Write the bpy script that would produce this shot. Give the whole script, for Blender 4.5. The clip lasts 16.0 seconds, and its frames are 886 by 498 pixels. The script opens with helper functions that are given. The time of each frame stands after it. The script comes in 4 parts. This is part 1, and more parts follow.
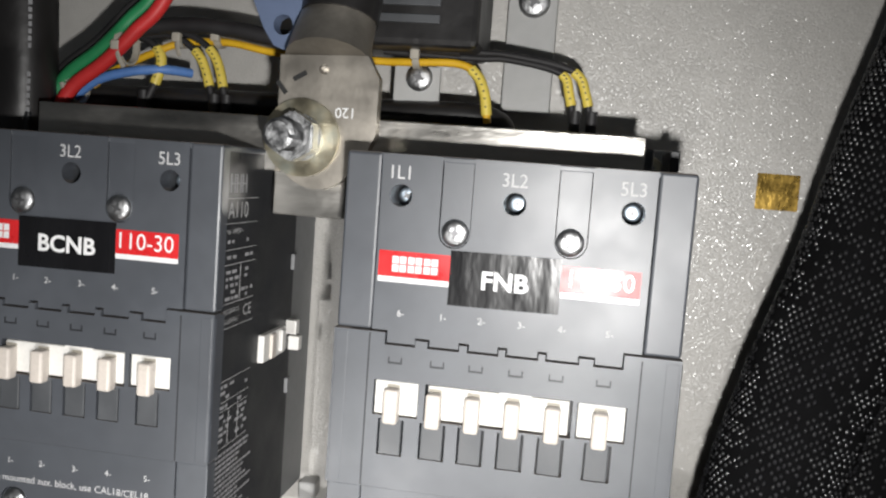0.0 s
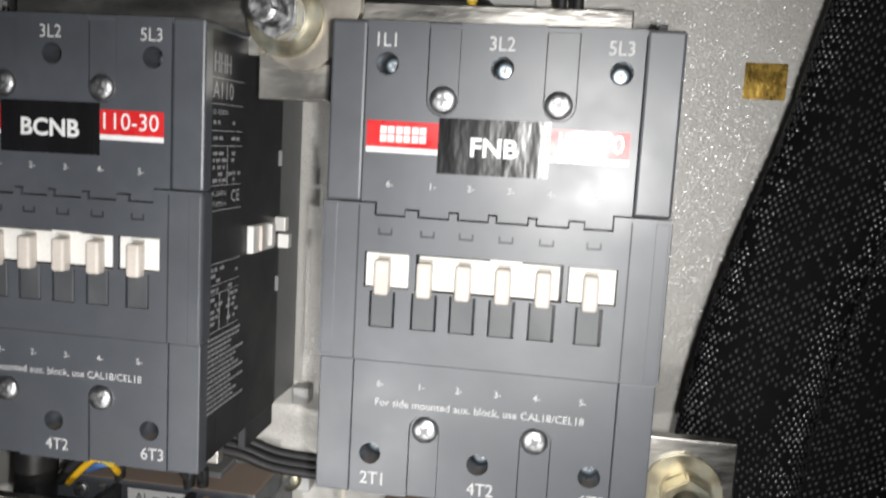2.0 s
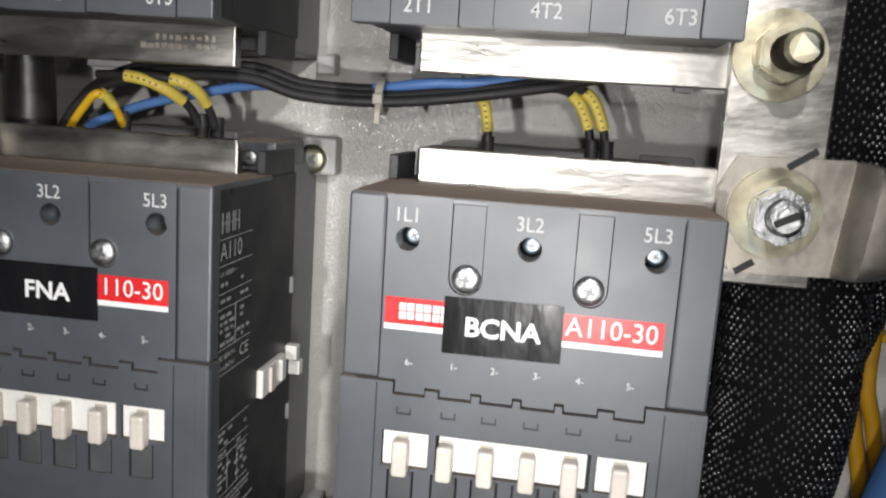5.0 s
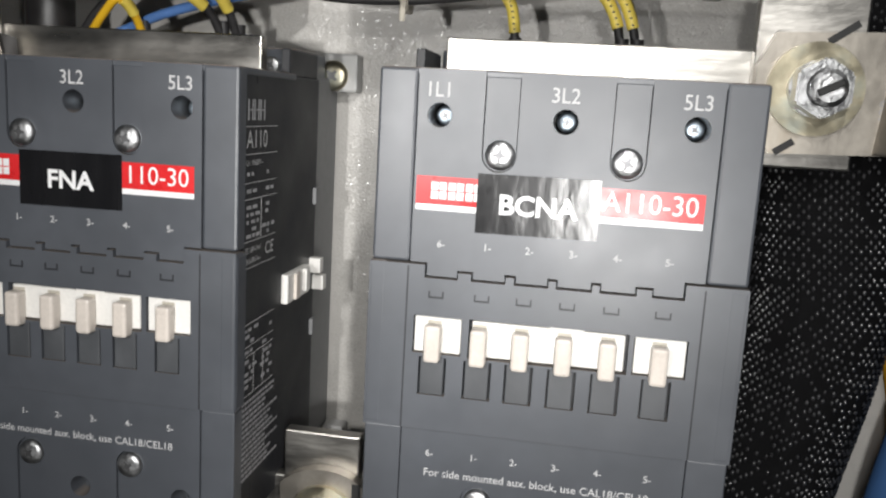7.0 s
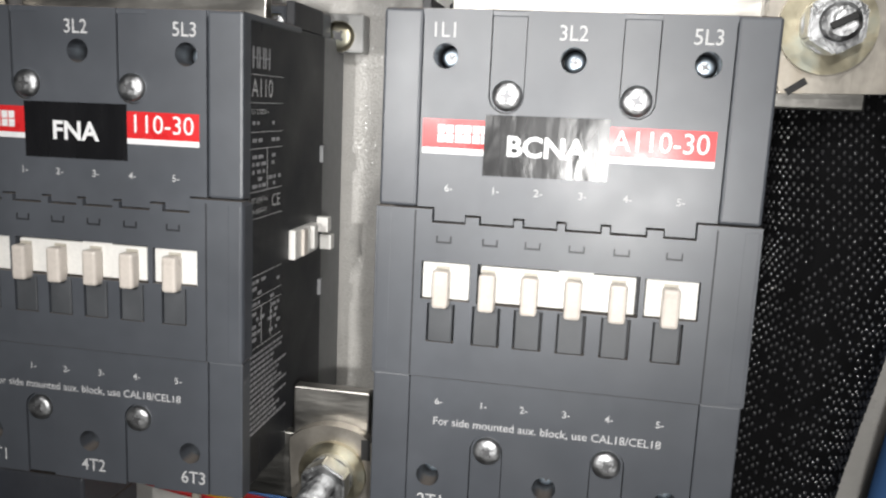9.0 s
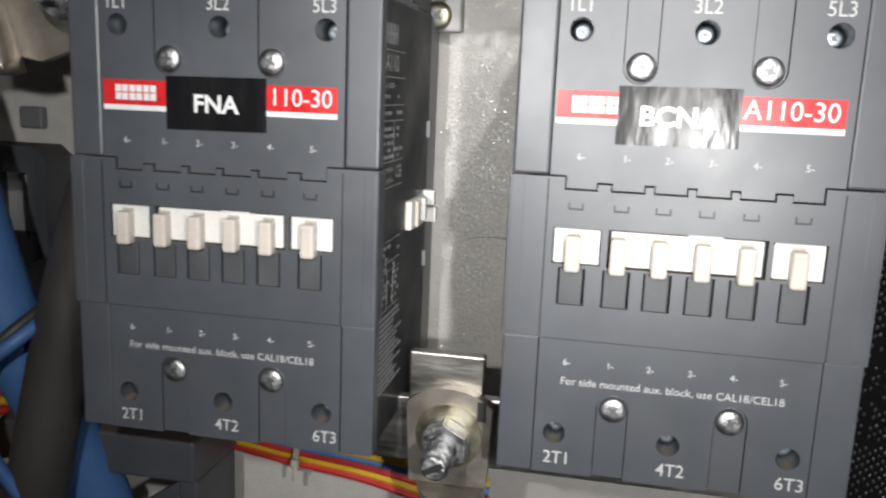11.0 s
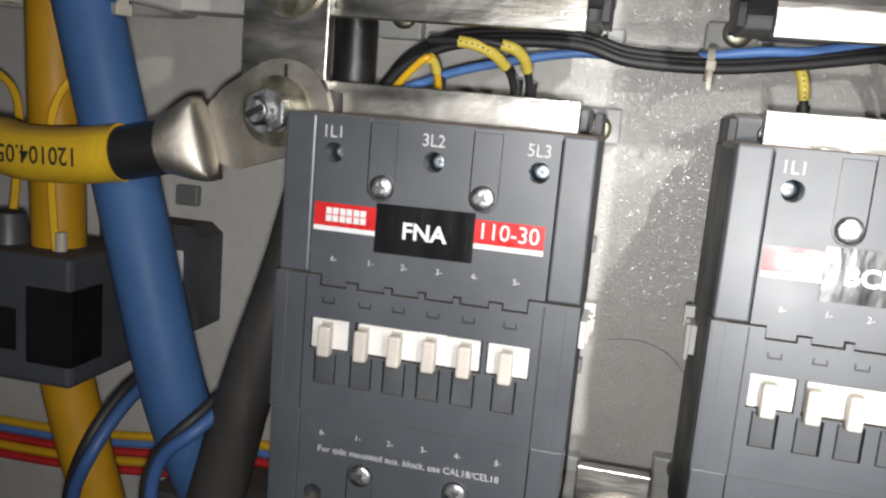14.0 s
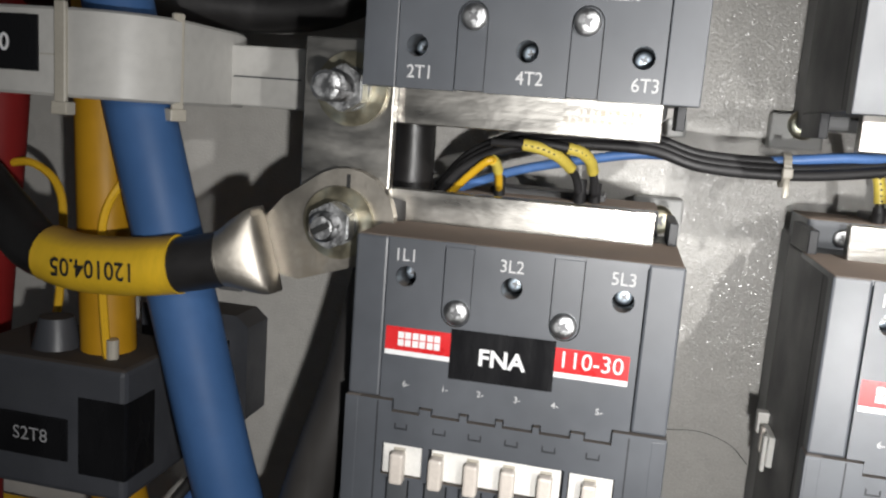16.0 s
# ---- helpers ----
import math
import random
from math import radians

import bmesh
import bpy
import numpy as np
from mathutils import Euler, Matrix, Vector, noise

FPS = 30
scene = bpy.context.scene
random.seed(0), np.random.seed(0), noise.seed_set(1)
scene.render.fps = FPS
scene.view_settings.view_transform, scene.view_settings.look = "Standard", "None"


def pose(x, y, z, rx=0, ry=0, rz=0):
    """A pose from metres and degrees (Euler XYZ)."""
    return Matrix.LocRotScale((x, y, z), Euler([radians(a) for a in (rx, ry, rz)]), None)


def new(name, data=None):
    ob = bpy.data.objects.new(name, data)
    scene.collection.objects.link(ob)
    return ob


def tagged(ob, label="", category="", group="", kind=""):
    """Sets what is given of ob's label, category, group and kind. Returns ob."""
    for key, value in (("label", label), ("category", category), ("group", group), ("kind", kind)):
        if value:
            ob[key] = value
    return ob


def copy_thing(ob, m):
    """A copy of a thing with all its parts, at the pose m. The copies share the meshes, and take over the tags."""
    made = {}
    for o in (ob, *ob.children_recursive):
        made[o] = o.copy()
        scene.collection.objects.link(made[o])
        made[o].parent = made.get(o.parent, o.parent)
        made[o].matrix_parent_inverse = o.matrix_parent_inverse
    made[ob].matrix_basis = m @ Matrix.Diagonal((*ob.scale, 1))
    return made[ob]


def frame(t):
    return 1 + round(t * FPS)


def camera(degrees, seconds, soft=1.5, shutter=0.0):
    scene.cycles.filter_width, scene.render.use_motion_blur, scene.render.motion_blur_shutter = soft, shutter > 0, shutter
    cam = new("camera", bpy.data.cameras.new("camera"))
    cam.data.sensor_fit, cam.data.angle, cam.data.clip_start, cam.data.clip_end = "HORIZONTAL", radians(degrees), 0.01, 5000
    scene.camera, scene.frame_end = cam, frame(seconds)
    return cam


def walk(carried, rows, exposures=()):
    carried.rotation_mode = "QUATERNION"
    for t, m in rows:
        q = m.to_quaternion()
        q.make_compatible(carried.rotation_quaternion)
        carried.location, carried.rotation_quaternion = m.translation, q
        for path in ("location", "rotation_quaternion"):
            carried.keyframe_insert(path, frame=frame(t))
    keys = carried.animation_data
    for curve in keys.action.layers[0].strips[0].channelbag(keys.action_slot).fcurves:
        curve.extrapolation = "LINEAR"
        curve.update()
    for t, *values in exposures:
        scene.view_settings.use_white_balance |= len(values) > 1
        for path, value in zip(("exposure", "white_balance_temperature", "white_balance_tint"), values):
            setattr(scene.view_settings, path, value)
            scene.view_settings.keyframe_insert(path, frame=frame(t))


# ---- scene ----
cam = camera(56.87, 16.0, soft=2.2, shutter=0.5)
ROWS = [
    (0, 0.0173, -0.2336, 1.4069, 84.81, -4.25, 9.38),
    (0.5, 0.0205, -0.2356, 1.4038, 84.44, -4.08, 9.18),
    (1, 0.0212, -0.2318, 1.3957, 83.88, -3.79, 9.01),
    (1.5, 0.0217, -0.2344, 1.3906, 83.47, -3.53, 8.94),
    (2, 0.0194, -0.2356, 1.3779, 82.68, -3.19, 8.49),
    (2.5, 0.0152, -0.2364, 1.3547, 82.42, -3.1, 8.58),
    (3, 0.0093, -0.2325, 1.3158, 81.34, -2.95, 8.79),
    (3.5, 0.0097, -0.2292, 1.289, 81.25, -3.22, 9.37),
    (4, 0.0107, -0.2262, 1.2714, 80.48, -3.42, 9.4),
    (4.5, 0.0124, -0.2219, 1.2613, 80.31, -3.61, 9.61),
    (5, 0.0118, -0.2157, 1.249, 80.24, -3.7, 9.37),
    (5.2, 0.0118, -0.2133, 1.2459, 79.92, -3.58, 9.44),
    (7.3, 0.0062, -0.2171, 1.212, 80.34, -3.09, 9.8),
    (7.5, 0.0076, -0.2158, 1.2104, 80.22, -3.02, 10.12),
    (8, 0.0118, -0.213, 1.2039, 80.31, -2.88, 10.28),
    (8.2, 0.0122, -0.2121, 1.204, 79.96, -2.72, 10.26),
    (10.3, -0.009, -0.2265, 1.1929, 80.16, -2.41, 10.49),
    (10.5, -0.0122, -0.2269, 1.1928, 79.95, -2.37, 10.6),
    (11, -0.0233, -0.2336, 1.1948, 79.2, -2.29, 11.09),
    (11.5, -0.039, -0.2443, 1.1996, 79.13, -2.27, 11.52),
    (12, -0.0517, -0.2506, 1.2052, 79.63, -2.55, 12.12),
    (12.5, -0.0571, -0.2526, 1.2119, 79.74, -2.8, 12.29),
    (13, -0.0627, -0.2524, 1.2185, 79.64, -3.35, 12.76),
    (13.5, -0.0695, -0.2518, 1.2223, 80.17, -4.78, 12.98),
    (14, -0.0771, -0.251, 1.2278, 80.33, -4.89, 13.17),
    (14.5, -0.0874, -0.24, 1.2337, 80.53, -4.92, 13.03),
    (15, -0.0958, -0.2341, 1.2436, 80.31, -4.81, 12.94),
    (15.5, -0.1029, -0.2392, 1.2558, 80.43, -4.56, 13.09),
    (16, -0.1068, -0.2427, 1.2622, 80.55, -4.22, 12.96),
]
EXPOSURES = [(0.0, -0.12), (2.0, -0.27), (3.0, -0.16), (4.0, -0.36), (5.0, -0.5), (8.0, -0.45), (10.5, -0.32), (12.5, -0.26), (14.5, -0.02), (16.0, 0.02)]
walk(cam, [(t, pose(x, y, z, rx, ry, rz)) for t, x, y, z, rx, ry, rz in ROWS], EXPOSURES)

# height of the first contactor's middle terminal hole above the floor
Z0 = 1.4

# ---- light: fixed spots standing in for the one moving torch beside the lens, at the places where it lingers, and the dim switch room ----
world = bpy.data.worlds.new("room_glow")
scene.world = world
world.use_nodes = True
world.node_tree.nodes["Background"].inputs[0].default_value = (0.9, 0.95, 1.0, 1)
world.node_tree.nodes["Background"].inputs[1].default_value = 0.055
TORCH_STAND_INS = ((0.034, -0.236, 1.376, 87, 11, 98, 4.2), (0.024, -0.226, 1.276, 84, 9.5, 88, 1.1), (0.021, -0.218, 1.173, 71, 4, 94, 3.0), (-0.080, -0.246, 1.219, 83, 15, 114, 2.8))
for x, y, z, rx, rz, cone, watts in TORCH_STAND_INS:
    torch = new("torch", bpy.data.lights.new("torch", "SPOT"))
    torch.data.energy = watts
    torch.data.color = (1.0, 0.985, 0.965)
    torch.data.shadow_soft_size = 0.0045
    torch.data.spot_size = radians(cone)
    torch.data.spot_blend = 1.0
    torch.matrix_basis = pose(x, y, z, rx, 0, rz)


# ---- materials ----
def material(name, color, rough=0.5, metal=0.0, vary=0.12, scale=60.0, bump=0.0, bump_scale=300.0,
             spec=0.5, dust=None, rough_vary=0.1, stretch=(1, 1, 1), stain=None, stain_at=0.6):
    """A surface with variation at two scales, fine relief, and dust on what faces up."""
    m = bpy.data.materials.new(name)
    m.use_nodes = True
    nt = m.node_tree
    N, L = nt.nodes, nt.links
    b = N["Principled BSDF"]
    b.inputs["Metallic"].default_value = metal
    b.inputs["Specular IOR Level"].default_value = spec
    tc = N.new("ShaderNodeTexCoord")
    mp = N.new("ShaderNodeMapping")
    mp.inputs["Scale"].default_value = stretch
    L.new(tc.outputs["Object"], mp.inputs[0])

    def noise_tex(sc, detail=4.0):
        n = N.new("ShaderNodeTexNoise")
        n.inputs["Scale"].default_value = sc
        n.inputs["Detail"].default_value = detail
        L.new(mp.outputs[0], n.inputs["Vector"])
        return n

    def mix(fac, a, c):
        x = N.new("ShaderNodeMix")
        x.data_type = "RGBA"
        for s, v in ((0, fac), (6, a), (7, c)):
            if isinstance(v, (int, float)):
                x.inputs[s].default_value = v
            elif isinstance(v, tuple):
                x.inputs[s].default_value = (*v[:3], 1)
            else:
                L.new(v, x.inputs[s])
        return x.outputs[2]

    def span(out, lo, hi, a, c):
        r = N.new("ShaderNodeMapRange")
        for k, v in zip((1, 2, 3, 4), (lo, hi, a, c)):
            r.inputs[k].default_value = v
        L.new(out, r.inputs[0])
        return r.outputs[0]

    coarse, fine = noise_tex(scale), noise_tex(scale * 9)
    dark = tuple(c * (1 - vary) for c in color)
    light = tuple(min(1, c * (1 + vary)) for c in color)
    col = mix(span(coarse.outputs[0], 0.35, 0.65, 0, 1), dark, light)
    col = mix(span(fine.outputs[0], 0.4, 0.75, 0, 0.35), col, tuple(c * 0.75 for c in color))
    if stain:
        s = noise_tex(scale * 0.6, 6.0)
        col = mix(span(s.outputs[0], stain_at, stain_at + 0.12, 0, 0.8), col, stain)
    if dust:
        g = N.new("ShaderNodeNewGeometry")
        sep = N.new("ShaderNodeSeparateXYZ")
        L.new(g.outputs["Normal"], sep.inputs[0])
        up = span(sep.outputs[2], 0.6, 0.95, 0, 1)
        mul = N.new("ShaderNodeMath")
        mul.operation = "MULTIPLY"
        L.new(up, mul.inputs[0])
        L.new(span(coarse.outputs[0], 0.2, 0.6, 0.6, 0.95), mul.inputs[1])
        col = mix(mul.outputs[0], col, dust)
        r0 = span(noise_tex(scale * 1.7, 5.0).outputs[0], 0.35, 0.65, rough - rough_vary, rough + rough_vary)
        rm = N.new("ShaderNodeMix")
        rm.inputs[3].default_value = 0.95
        L.new(mul.outputs[0], rm.inputs[0])
        L.new(r0, rm.inputs[2])
        L.new(rm.outputs[0], b.inputs["Roughness"])
    else:
        L.new(span(coarse.outputs[0], 0.3, 0.7, max(0.03, rough - rough_vary), min(1, rough + rough_vary)), b.inputs["Roughness"])
    L.new(col, b.inputs["Base Color"])
    if bump:
        bn = noise_tex(bump_scale, 3.0)
        bu = N.new("ShaderNodeBump")
        bu.inputs["Strength"].default_value = bump
        bu.inputs["Distance"].default_value = 0.001
        L.new(bn.outputs[0], bu.inputs["Height"])
        L.new(bu.outputs[0], b.inputs["Normal"])
    return m


DUST = (0.30, 0.22, 0.165)
M_BODY = material("grey_plastic", (0.070, 0.077, 0.089), 0.44, spec=0.95, vary=0.10, scale=25, bump=0.03, bump_scale=1400, dust=DUST)
M_FRONT = material("grey_front_plastic", (0.062, 0.068, 0.079), 0.445, spec=0.9, vary=0.14, scale=22, bump=0.018, bump_scale=1400, rough_vary=0.045, dust=(0.13, 0.108, 0.09))
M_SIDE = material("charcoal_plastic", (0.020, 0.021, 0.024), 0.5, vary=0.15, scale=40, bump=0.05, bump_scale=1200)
M_BASE = material("base_plastic", (0.17, 0.172, 0.175), 0.5, vary=0.1, scale=30, bump=0.05, bump_scale=900)
M_BLACK = material("gap_black", (0.012, 0.012, 0.013), 0.5, vary=0.3, scale=80)
M_SLOT = material("slot_plastic", (0.060, 0.064, 0.070), 0.5, spec=0.75, vary=0.1, scale=60)
M_WHITE = material("white_plastic", (0.74, 0.725, 0.69), 0.4, vary=0.04, scale=90)
M_LEVER = material("cream_plastic", (0.60, 0.545, 0.49), 0.35, vary=0.05, scale=120)
M_RED = material("red_label", (0.62, 0.022, 0.025), 0.32, vary=0.06, scale=100)
M_LABEL = material("white_label", (0.8, 0.8, 0.8), 0.32, vary=0.03, scale=100)
M_INK = material("white_ink", (0.50, 0.50, 0.50), 0.6, vary=0.08, scale=200)
M_INK_DARK = material("black_ink", (0.015, 0.015, 0.015), 0.6)
M_INK_DIM = material("faded_ink", (0.33, 0.33, 0.34), 0.6, vary=0.15, scale=200)
M_TAPE = material("black_tape", (0.008, 0.008, 0.009), 0.24, spec=0.35, vary=0.2, scale=60, bump=0.36, bump_scale=150, stretch=(1, 1, 0.35))
M_TIN = material("tinned_copper", (0.46, 0.445, 0.415), 0.36, 1.0, vary=0.2, scale=90, bump=0.2, bump_scale=420, stretch=(0.3, 1, 1), rough_vary=0.12, stain=(0.38, 0.34, 0.28), stain_at=0.62)
M_ZINC = material("zinc_steel", (0.49, 0.495, 0.50), 0.42, 1.0, vary=0.3, scale=260, bump=0.24, bump_scale=900, rough_vary=0.14)
M_BLUEZINC = material("blue_zinc_steel", (0.55, 0.64, 0.72), 0.40, 1.0, vary=0.2, scale=260, bump=0.1, bump_scale=900)
M_RECESS_SHADE = material("recess_shade_steel", (0.19, 0.19, 0.195), 0.5, 1.0)
M_YZINC = material("yellow_zinc", (0.43, 0.39, 0.285), 0.40, 1.0, vary=0.2, scale=120, bump=0.06, stain=(0.36, 0.38, 0.33), stain_at=0.5)
M_LUG = material("lug_metal", (0.40, 0.37, 0.325), 0.46, 0.9, vary=0.15, scale=60, bump=0.12, bump_scale=220, stain=(0.36, 0.31, 0.24), stain_at=0.6)
M_PAINT = material("cabinet_paint", (0.53, 0.515, 0.485), 0.32, vary=0.05, scale=14, bump=0.35, bump_scale=1100, rough_vary=0.05, spec=0.5, stain=(0.36, 0.35, 0.33), stain_at=0.66)
M_PAINT_FLAT = material("smooth_paint", (0.44, 0.44, 0.43), 0.45, vary=0.05, scale=14, bump=0.1, bump_scale=600)
M_BRASS = material("brass_sticker", (0.42, 0.27, 0.06), 0.28, 0.8, vary=0.25, scale=120, bump=0.2, bump_scale=400)
M_WIRE_K = material("black_wire", (0.022, 0.021, 0.022), 0.56, vary=0.2, scale=60)
M_WIRE_Y = material("yellow_wire", (0.72, 0.42, 0.02), 0.4, vary=0.08, scale=60)
M_WIRE_B = material("blue_wire", (0.10, 0.22, 0.52), 0.42, vary=0.1, scale=60)
M_WIRE_DB = material("dark_blue_wire", (0.045, 0.105, 0.27), 0.5, vary=0.1, scale=60)
M_WIRE_R = material("red_wire", (0.55, 0.03, 0.03), 0.42, vary=0.1, scale=60)
M_WIRE_G = material("green_wire", (0.02, 0.22, 0.08), 0.42, vary=0.1, scale=60)
M_SLEEVE_Y = material("yellow_marker", (0.74, 0.58, 0.10), 0.45, vary=0.06, scale=90)
M_BAND = material("yellow_band", (0.70, 0.44, 0.025), 0.42, vary=0.08, scale=60, bump=0.5, bump_scale=70, stretch=(1, 1, 0.3), dust=(0.26, 0.15, 0.045))
M_BLUE = material("blue_cable", (0.050, 0.122, 0.285), 0.58, spec=0.3, vary=0.10, scale=18, bump=0.05, bump_scale=200, stain=(0.05, 0.085, 0.17), stain_at=0.68)
M_YELLOW = material("yellow_cable", (0.46, 0.235, 0.008), 0.55, spec=0.35, vary=0.10, scale=18, bump=0.05, bump_scale=200)
M_RED_CABLE = material("red_cable", (0.25, 0.014, 0.014), 0.6, spec=0.3, vary=0.1, scale=18, bump=0.05, bump_scale=200)
M_SHRINK = material("heat_shrink", (0.016, 0.015, 0.015), 0.42, vary=0.25, scale=40, bump=0.25, bump_scale=120)
M_GREY_CT = material("transformer_plastic", (0.054, 0.057, 0.066), 0.5, vary=0.1, scale=30, bump=0.06, bump_scale=800, dust=(0.06, 0.046, 0.036))
M_TIE = material("nylon_tie", (0.42, 0.39, 0.33), 0.4, vary=0.06, scale=90)
M_RING = material("white_ring_plastic", (0.50, 0.49, 0.465), 0.42, vary=0.06, scale=25, bump=0.05, bump_scale=500)
M_CONDUIT = material("grey_conduit", (0.036, 0.033, 0.031), 0.6, vary=0.15, scale=20, bump=0.08, bump_scale=200)
M_BLUEGREY = material("bluegrey_plastic", (0.13, 0.17, 0.27), 0.4, vary=0.1, scale=40)
M_BRAID = material("braid_yarn", (0.012, 0.012, 0.0135), 0.33, spec=1.0, rough_vary=0.06, vary=0.25, scale=200)
M_BRAID_UNDER = material("braid_core", (0.006, 0.006, 0.0064), 0.9, vary=0.2, scale=100, spec=0.05)


# ---- mesh helpers; local sizes are millimetres ----
def mm(*v):
    return Vector(v) * 0.001


def part(name, bm, mat, parent=None, label="", at=None, smooth=False):
    me = bpy.data.meshes.new(name)
    bmesh.ops.recalc_face_normals(bm, faces=bm.faces)
    bm.to_mesh(me)
    bm.free()
    if smooth:
        for p in me.polygons:
            p.use_smooth = True
        me.set_sharp_from_angle(angle=radians(40))
    for m in mat if isinstance(mat, (list, tuple)) else (mat,):
        me.materials.append(m)
    ob = new(name, me)
    if parent:
        ob.parent = parent
    if at is not None:
        ob.matrix_basis = at
    if label:
        ob["label"] = label
    return ob


def thing(name, x, y, z, label, category, group="", rot=(0, 0, 0)):
    """An empty at a thing's base; x, y, z in millimetres from the first contactor's middle hole."""
    e = new(name)
    e.empty_display_size = 0.01
    e.matrix_basis = pose(x / 1000, y / 1000, Z0 + z / 1000, *rot)
    return tagged(e, label, category, group)


def box(bm, x0, x1, y0, y1, z0, z1, bevel=0.0, seg=2, mat=0):
    vs = [bm.verts.new(mm(x, y, z)) for x in (x0, x1) for y in (y0, y1) for z in (z0, z1)]
    fs = [bm.faces.new([vs[i] for i in q]) for q in ((0, 1, 3, 2), (4, 6, 7, 5), (0, 4, 5, 1), (2, 3, 7, 6), (0, 2, 6, 4), (1, 5, 7, 3))]
    for f in fs:
        f.material_index = mat
    if bevel:
        es = list({e for f in fs for e in f.edges})
        bmesh.ops.bevel(bm, geom=es, offset=bevel / 1000, segments=seg, affect="EDGES", profile=0.5, clamp_overlap=True)
    return bm


def cyl(bm, c, r, length, axis="y", seg=24, r2=None, mat=0):
    """A cylinder or cone from c along axis for length."""
    r2 = r if r2 is None else r2
    ax = {"x": (1, 0, 0), "y": (0, 1, 0), "z": (0, 0, 1)}[axis]
    rot = Vector((0, 0, 1)).rotation_difference(Vector(ax)).to_matrix().to_4x4()
    m = Matrix.Translation(mm(*c)) @ rot @ Matrix.Translation((0, 0, length / 2000))
    got = bmesh.ops.create_cone(bm, cap_ends=True, segments=seg, radius1=r / 1000, radius2=r2 / 1000, depth=length / 1000, matrix=m)
    if mat:
        for f in {f for v in got["verts"] for f in v.link_faces}:
            f.material_index = mat
    return bm


def sheet(bm, outline, holes, y0, y1):
    """A plate in the x-z plane from y0 (front) to y1, with holes through it."""
    edges = []
    for loop in [outline, *holes]:
        vs = [bm.verts.new(mm(x, y0, z)) for x, z in loop]
        edges += [bm.edges.new((a, b)) for a, b in zip(vs, vs[1:] + vs[:1])]
    got = bmesh.ops.triangle_fill(bm, edges=edges, use_beauty=True, use_dissolve=False, normal=(0, -1, 0))
    faces = [g for g in got["geom"] if isinstance(g, bmesh.types.BMFace)]
    ext = bmesh.ops.extrude_face_region(bm, geom=faces)
    bmesh.ops.translate(bm, vec=mm(0, y1 - y0, 0), verts=[g for g in ext["geom"] if isinstance(g, bmesh.types.BMVert)])
    return bm


def ring(cx, cz, r, n=18):
    return [(cx + r * math.cos(2 * math.pi * k / n), cz + r * math.sin(2 * math.pi * k / n)) for k in range(n)]


def rect(x0, x1, z0, z1):
    return [(x0, z0), (x1, z0), (x1, z1), (x0, z1)]


def smooth_path(pts, steps=8):
    """Points along a Catmull-Rom curve through pts."""
    P = [Vector(p) for p in pts]
    P = [2 * P[0] - P[1], *P, 2 * P[-1] - P[-2]]
    out = []
    for a, b, c, d in zip(P, P[1:], P[2:], P[3:]):
        for k in range(steps):
            u = k / steps
            out.append(0.5 * (2 * b + (c - a) * u + (2 * a - 5 * b + 4 * c - d) * u * u + (3 * b - a - 3 * c + d) * u ** 3))
    return out + [P[-2]]


def tube(bm, pts, r, seg=12, steps=8, flat=1.0, radii=None, mat=0):
    """A round or flattened sweep along a smooth curve through pts, in millimetres."""
    path = smooth_path(pts, steps)
    n = len(path)
    ups, rows = Vector((0.13, 1, 0.07)), []
    for i, p in enumerate(path):
        d = (path[min(i + 1, n - 1)] - path[max(i - 1, 0)]).normalized()
        s = d.cross(ups).normalized()
        u = s.cross(d).normalized()
        rr = r if radii is None else radii[0] + (radii[1] - radii[0]) * i / (n - 1)
        rows.append([bm.verts.new(mm(*(p + s * rr * math.cos(a) + u * rr * flat * math.sin(a)))) for a in (2 * math.pi * k / seg for k in range(seg))])
    for A, B in zip(rows, rows[1:]):
        for k in range(seg):
            f = bm.faces.new((A[k], A[(k + 1) % seg], B[(k + 1) % seg], B[k]))
            f.material_index = mat
    for R in (rows[0], rows[-1]):
        bm.faces.new(R).material_index = mat
    return bm


def BM():
    return bmesh.new()


FONT = {}


def writing(text, size, mat, parent, x, y, z, rot=(90, 0, 0), name="lettering", align="CENTER", squeeze=1.0, thick=0.0):
    """Printed words as a thin mesh; size is the capital height in millimetres."""
    key = (text, align, thick)
    if key not in FONT:
        cu = bpy.data.curves.new("font", "FONT")
        cu.body, cu.align_x, cu.align_y, cu.size, cu.offset, cu.resolution_u = text, align, "CENTER", 1.0, thick, 3
        ob = bpy.data.objects.new("font", cu)
        scene.collection.objects.link(ob)
        bpy.context.view_layer.update()
        FONT[key] = bpy.data.meshes.new_from_object(ob.evaluated_get(bpy.context.evaluated_depsgraph_get()))
        bpy.data.objects.remove(ob)
    me = FONT[key].copy()
    k = size / 0.72 / 1000
    me.transform(Matrix.Diagonal((k * squeeze, k, k, 1)))
    me.materials.clear()
    me.materials.append(mat)
    ob = new(name, me)
    ob.parent = parent
    ob.matrix_basis = pose(x / 1000, y / 1000, z / 1000, *rot)
    return ob


# ---- the setting: mounting plate and cabinet ----
def structure(name, bm, mat, label, category):
    return tagged(part(name, bm, mat, None, at=pose(0, 0, Z0)), label, category, "", "structure")


PLATE_Y = 113.0
M_GLOSS_PAINT = material("glossy_paint_skin", (0.50, 0.485, 0.46), 0.29, vary=0.04, scale=14, rough_vary=0.05, spec=0.9)
plate = structure("wall_mounting_plate", box(BM(), -700, 420, PLATE_Y, PLATE_Y + 3, -620, 430, 0.4), M_PAINT, "light grey powder-coated steel mounting plate behind the contactors", "panel")


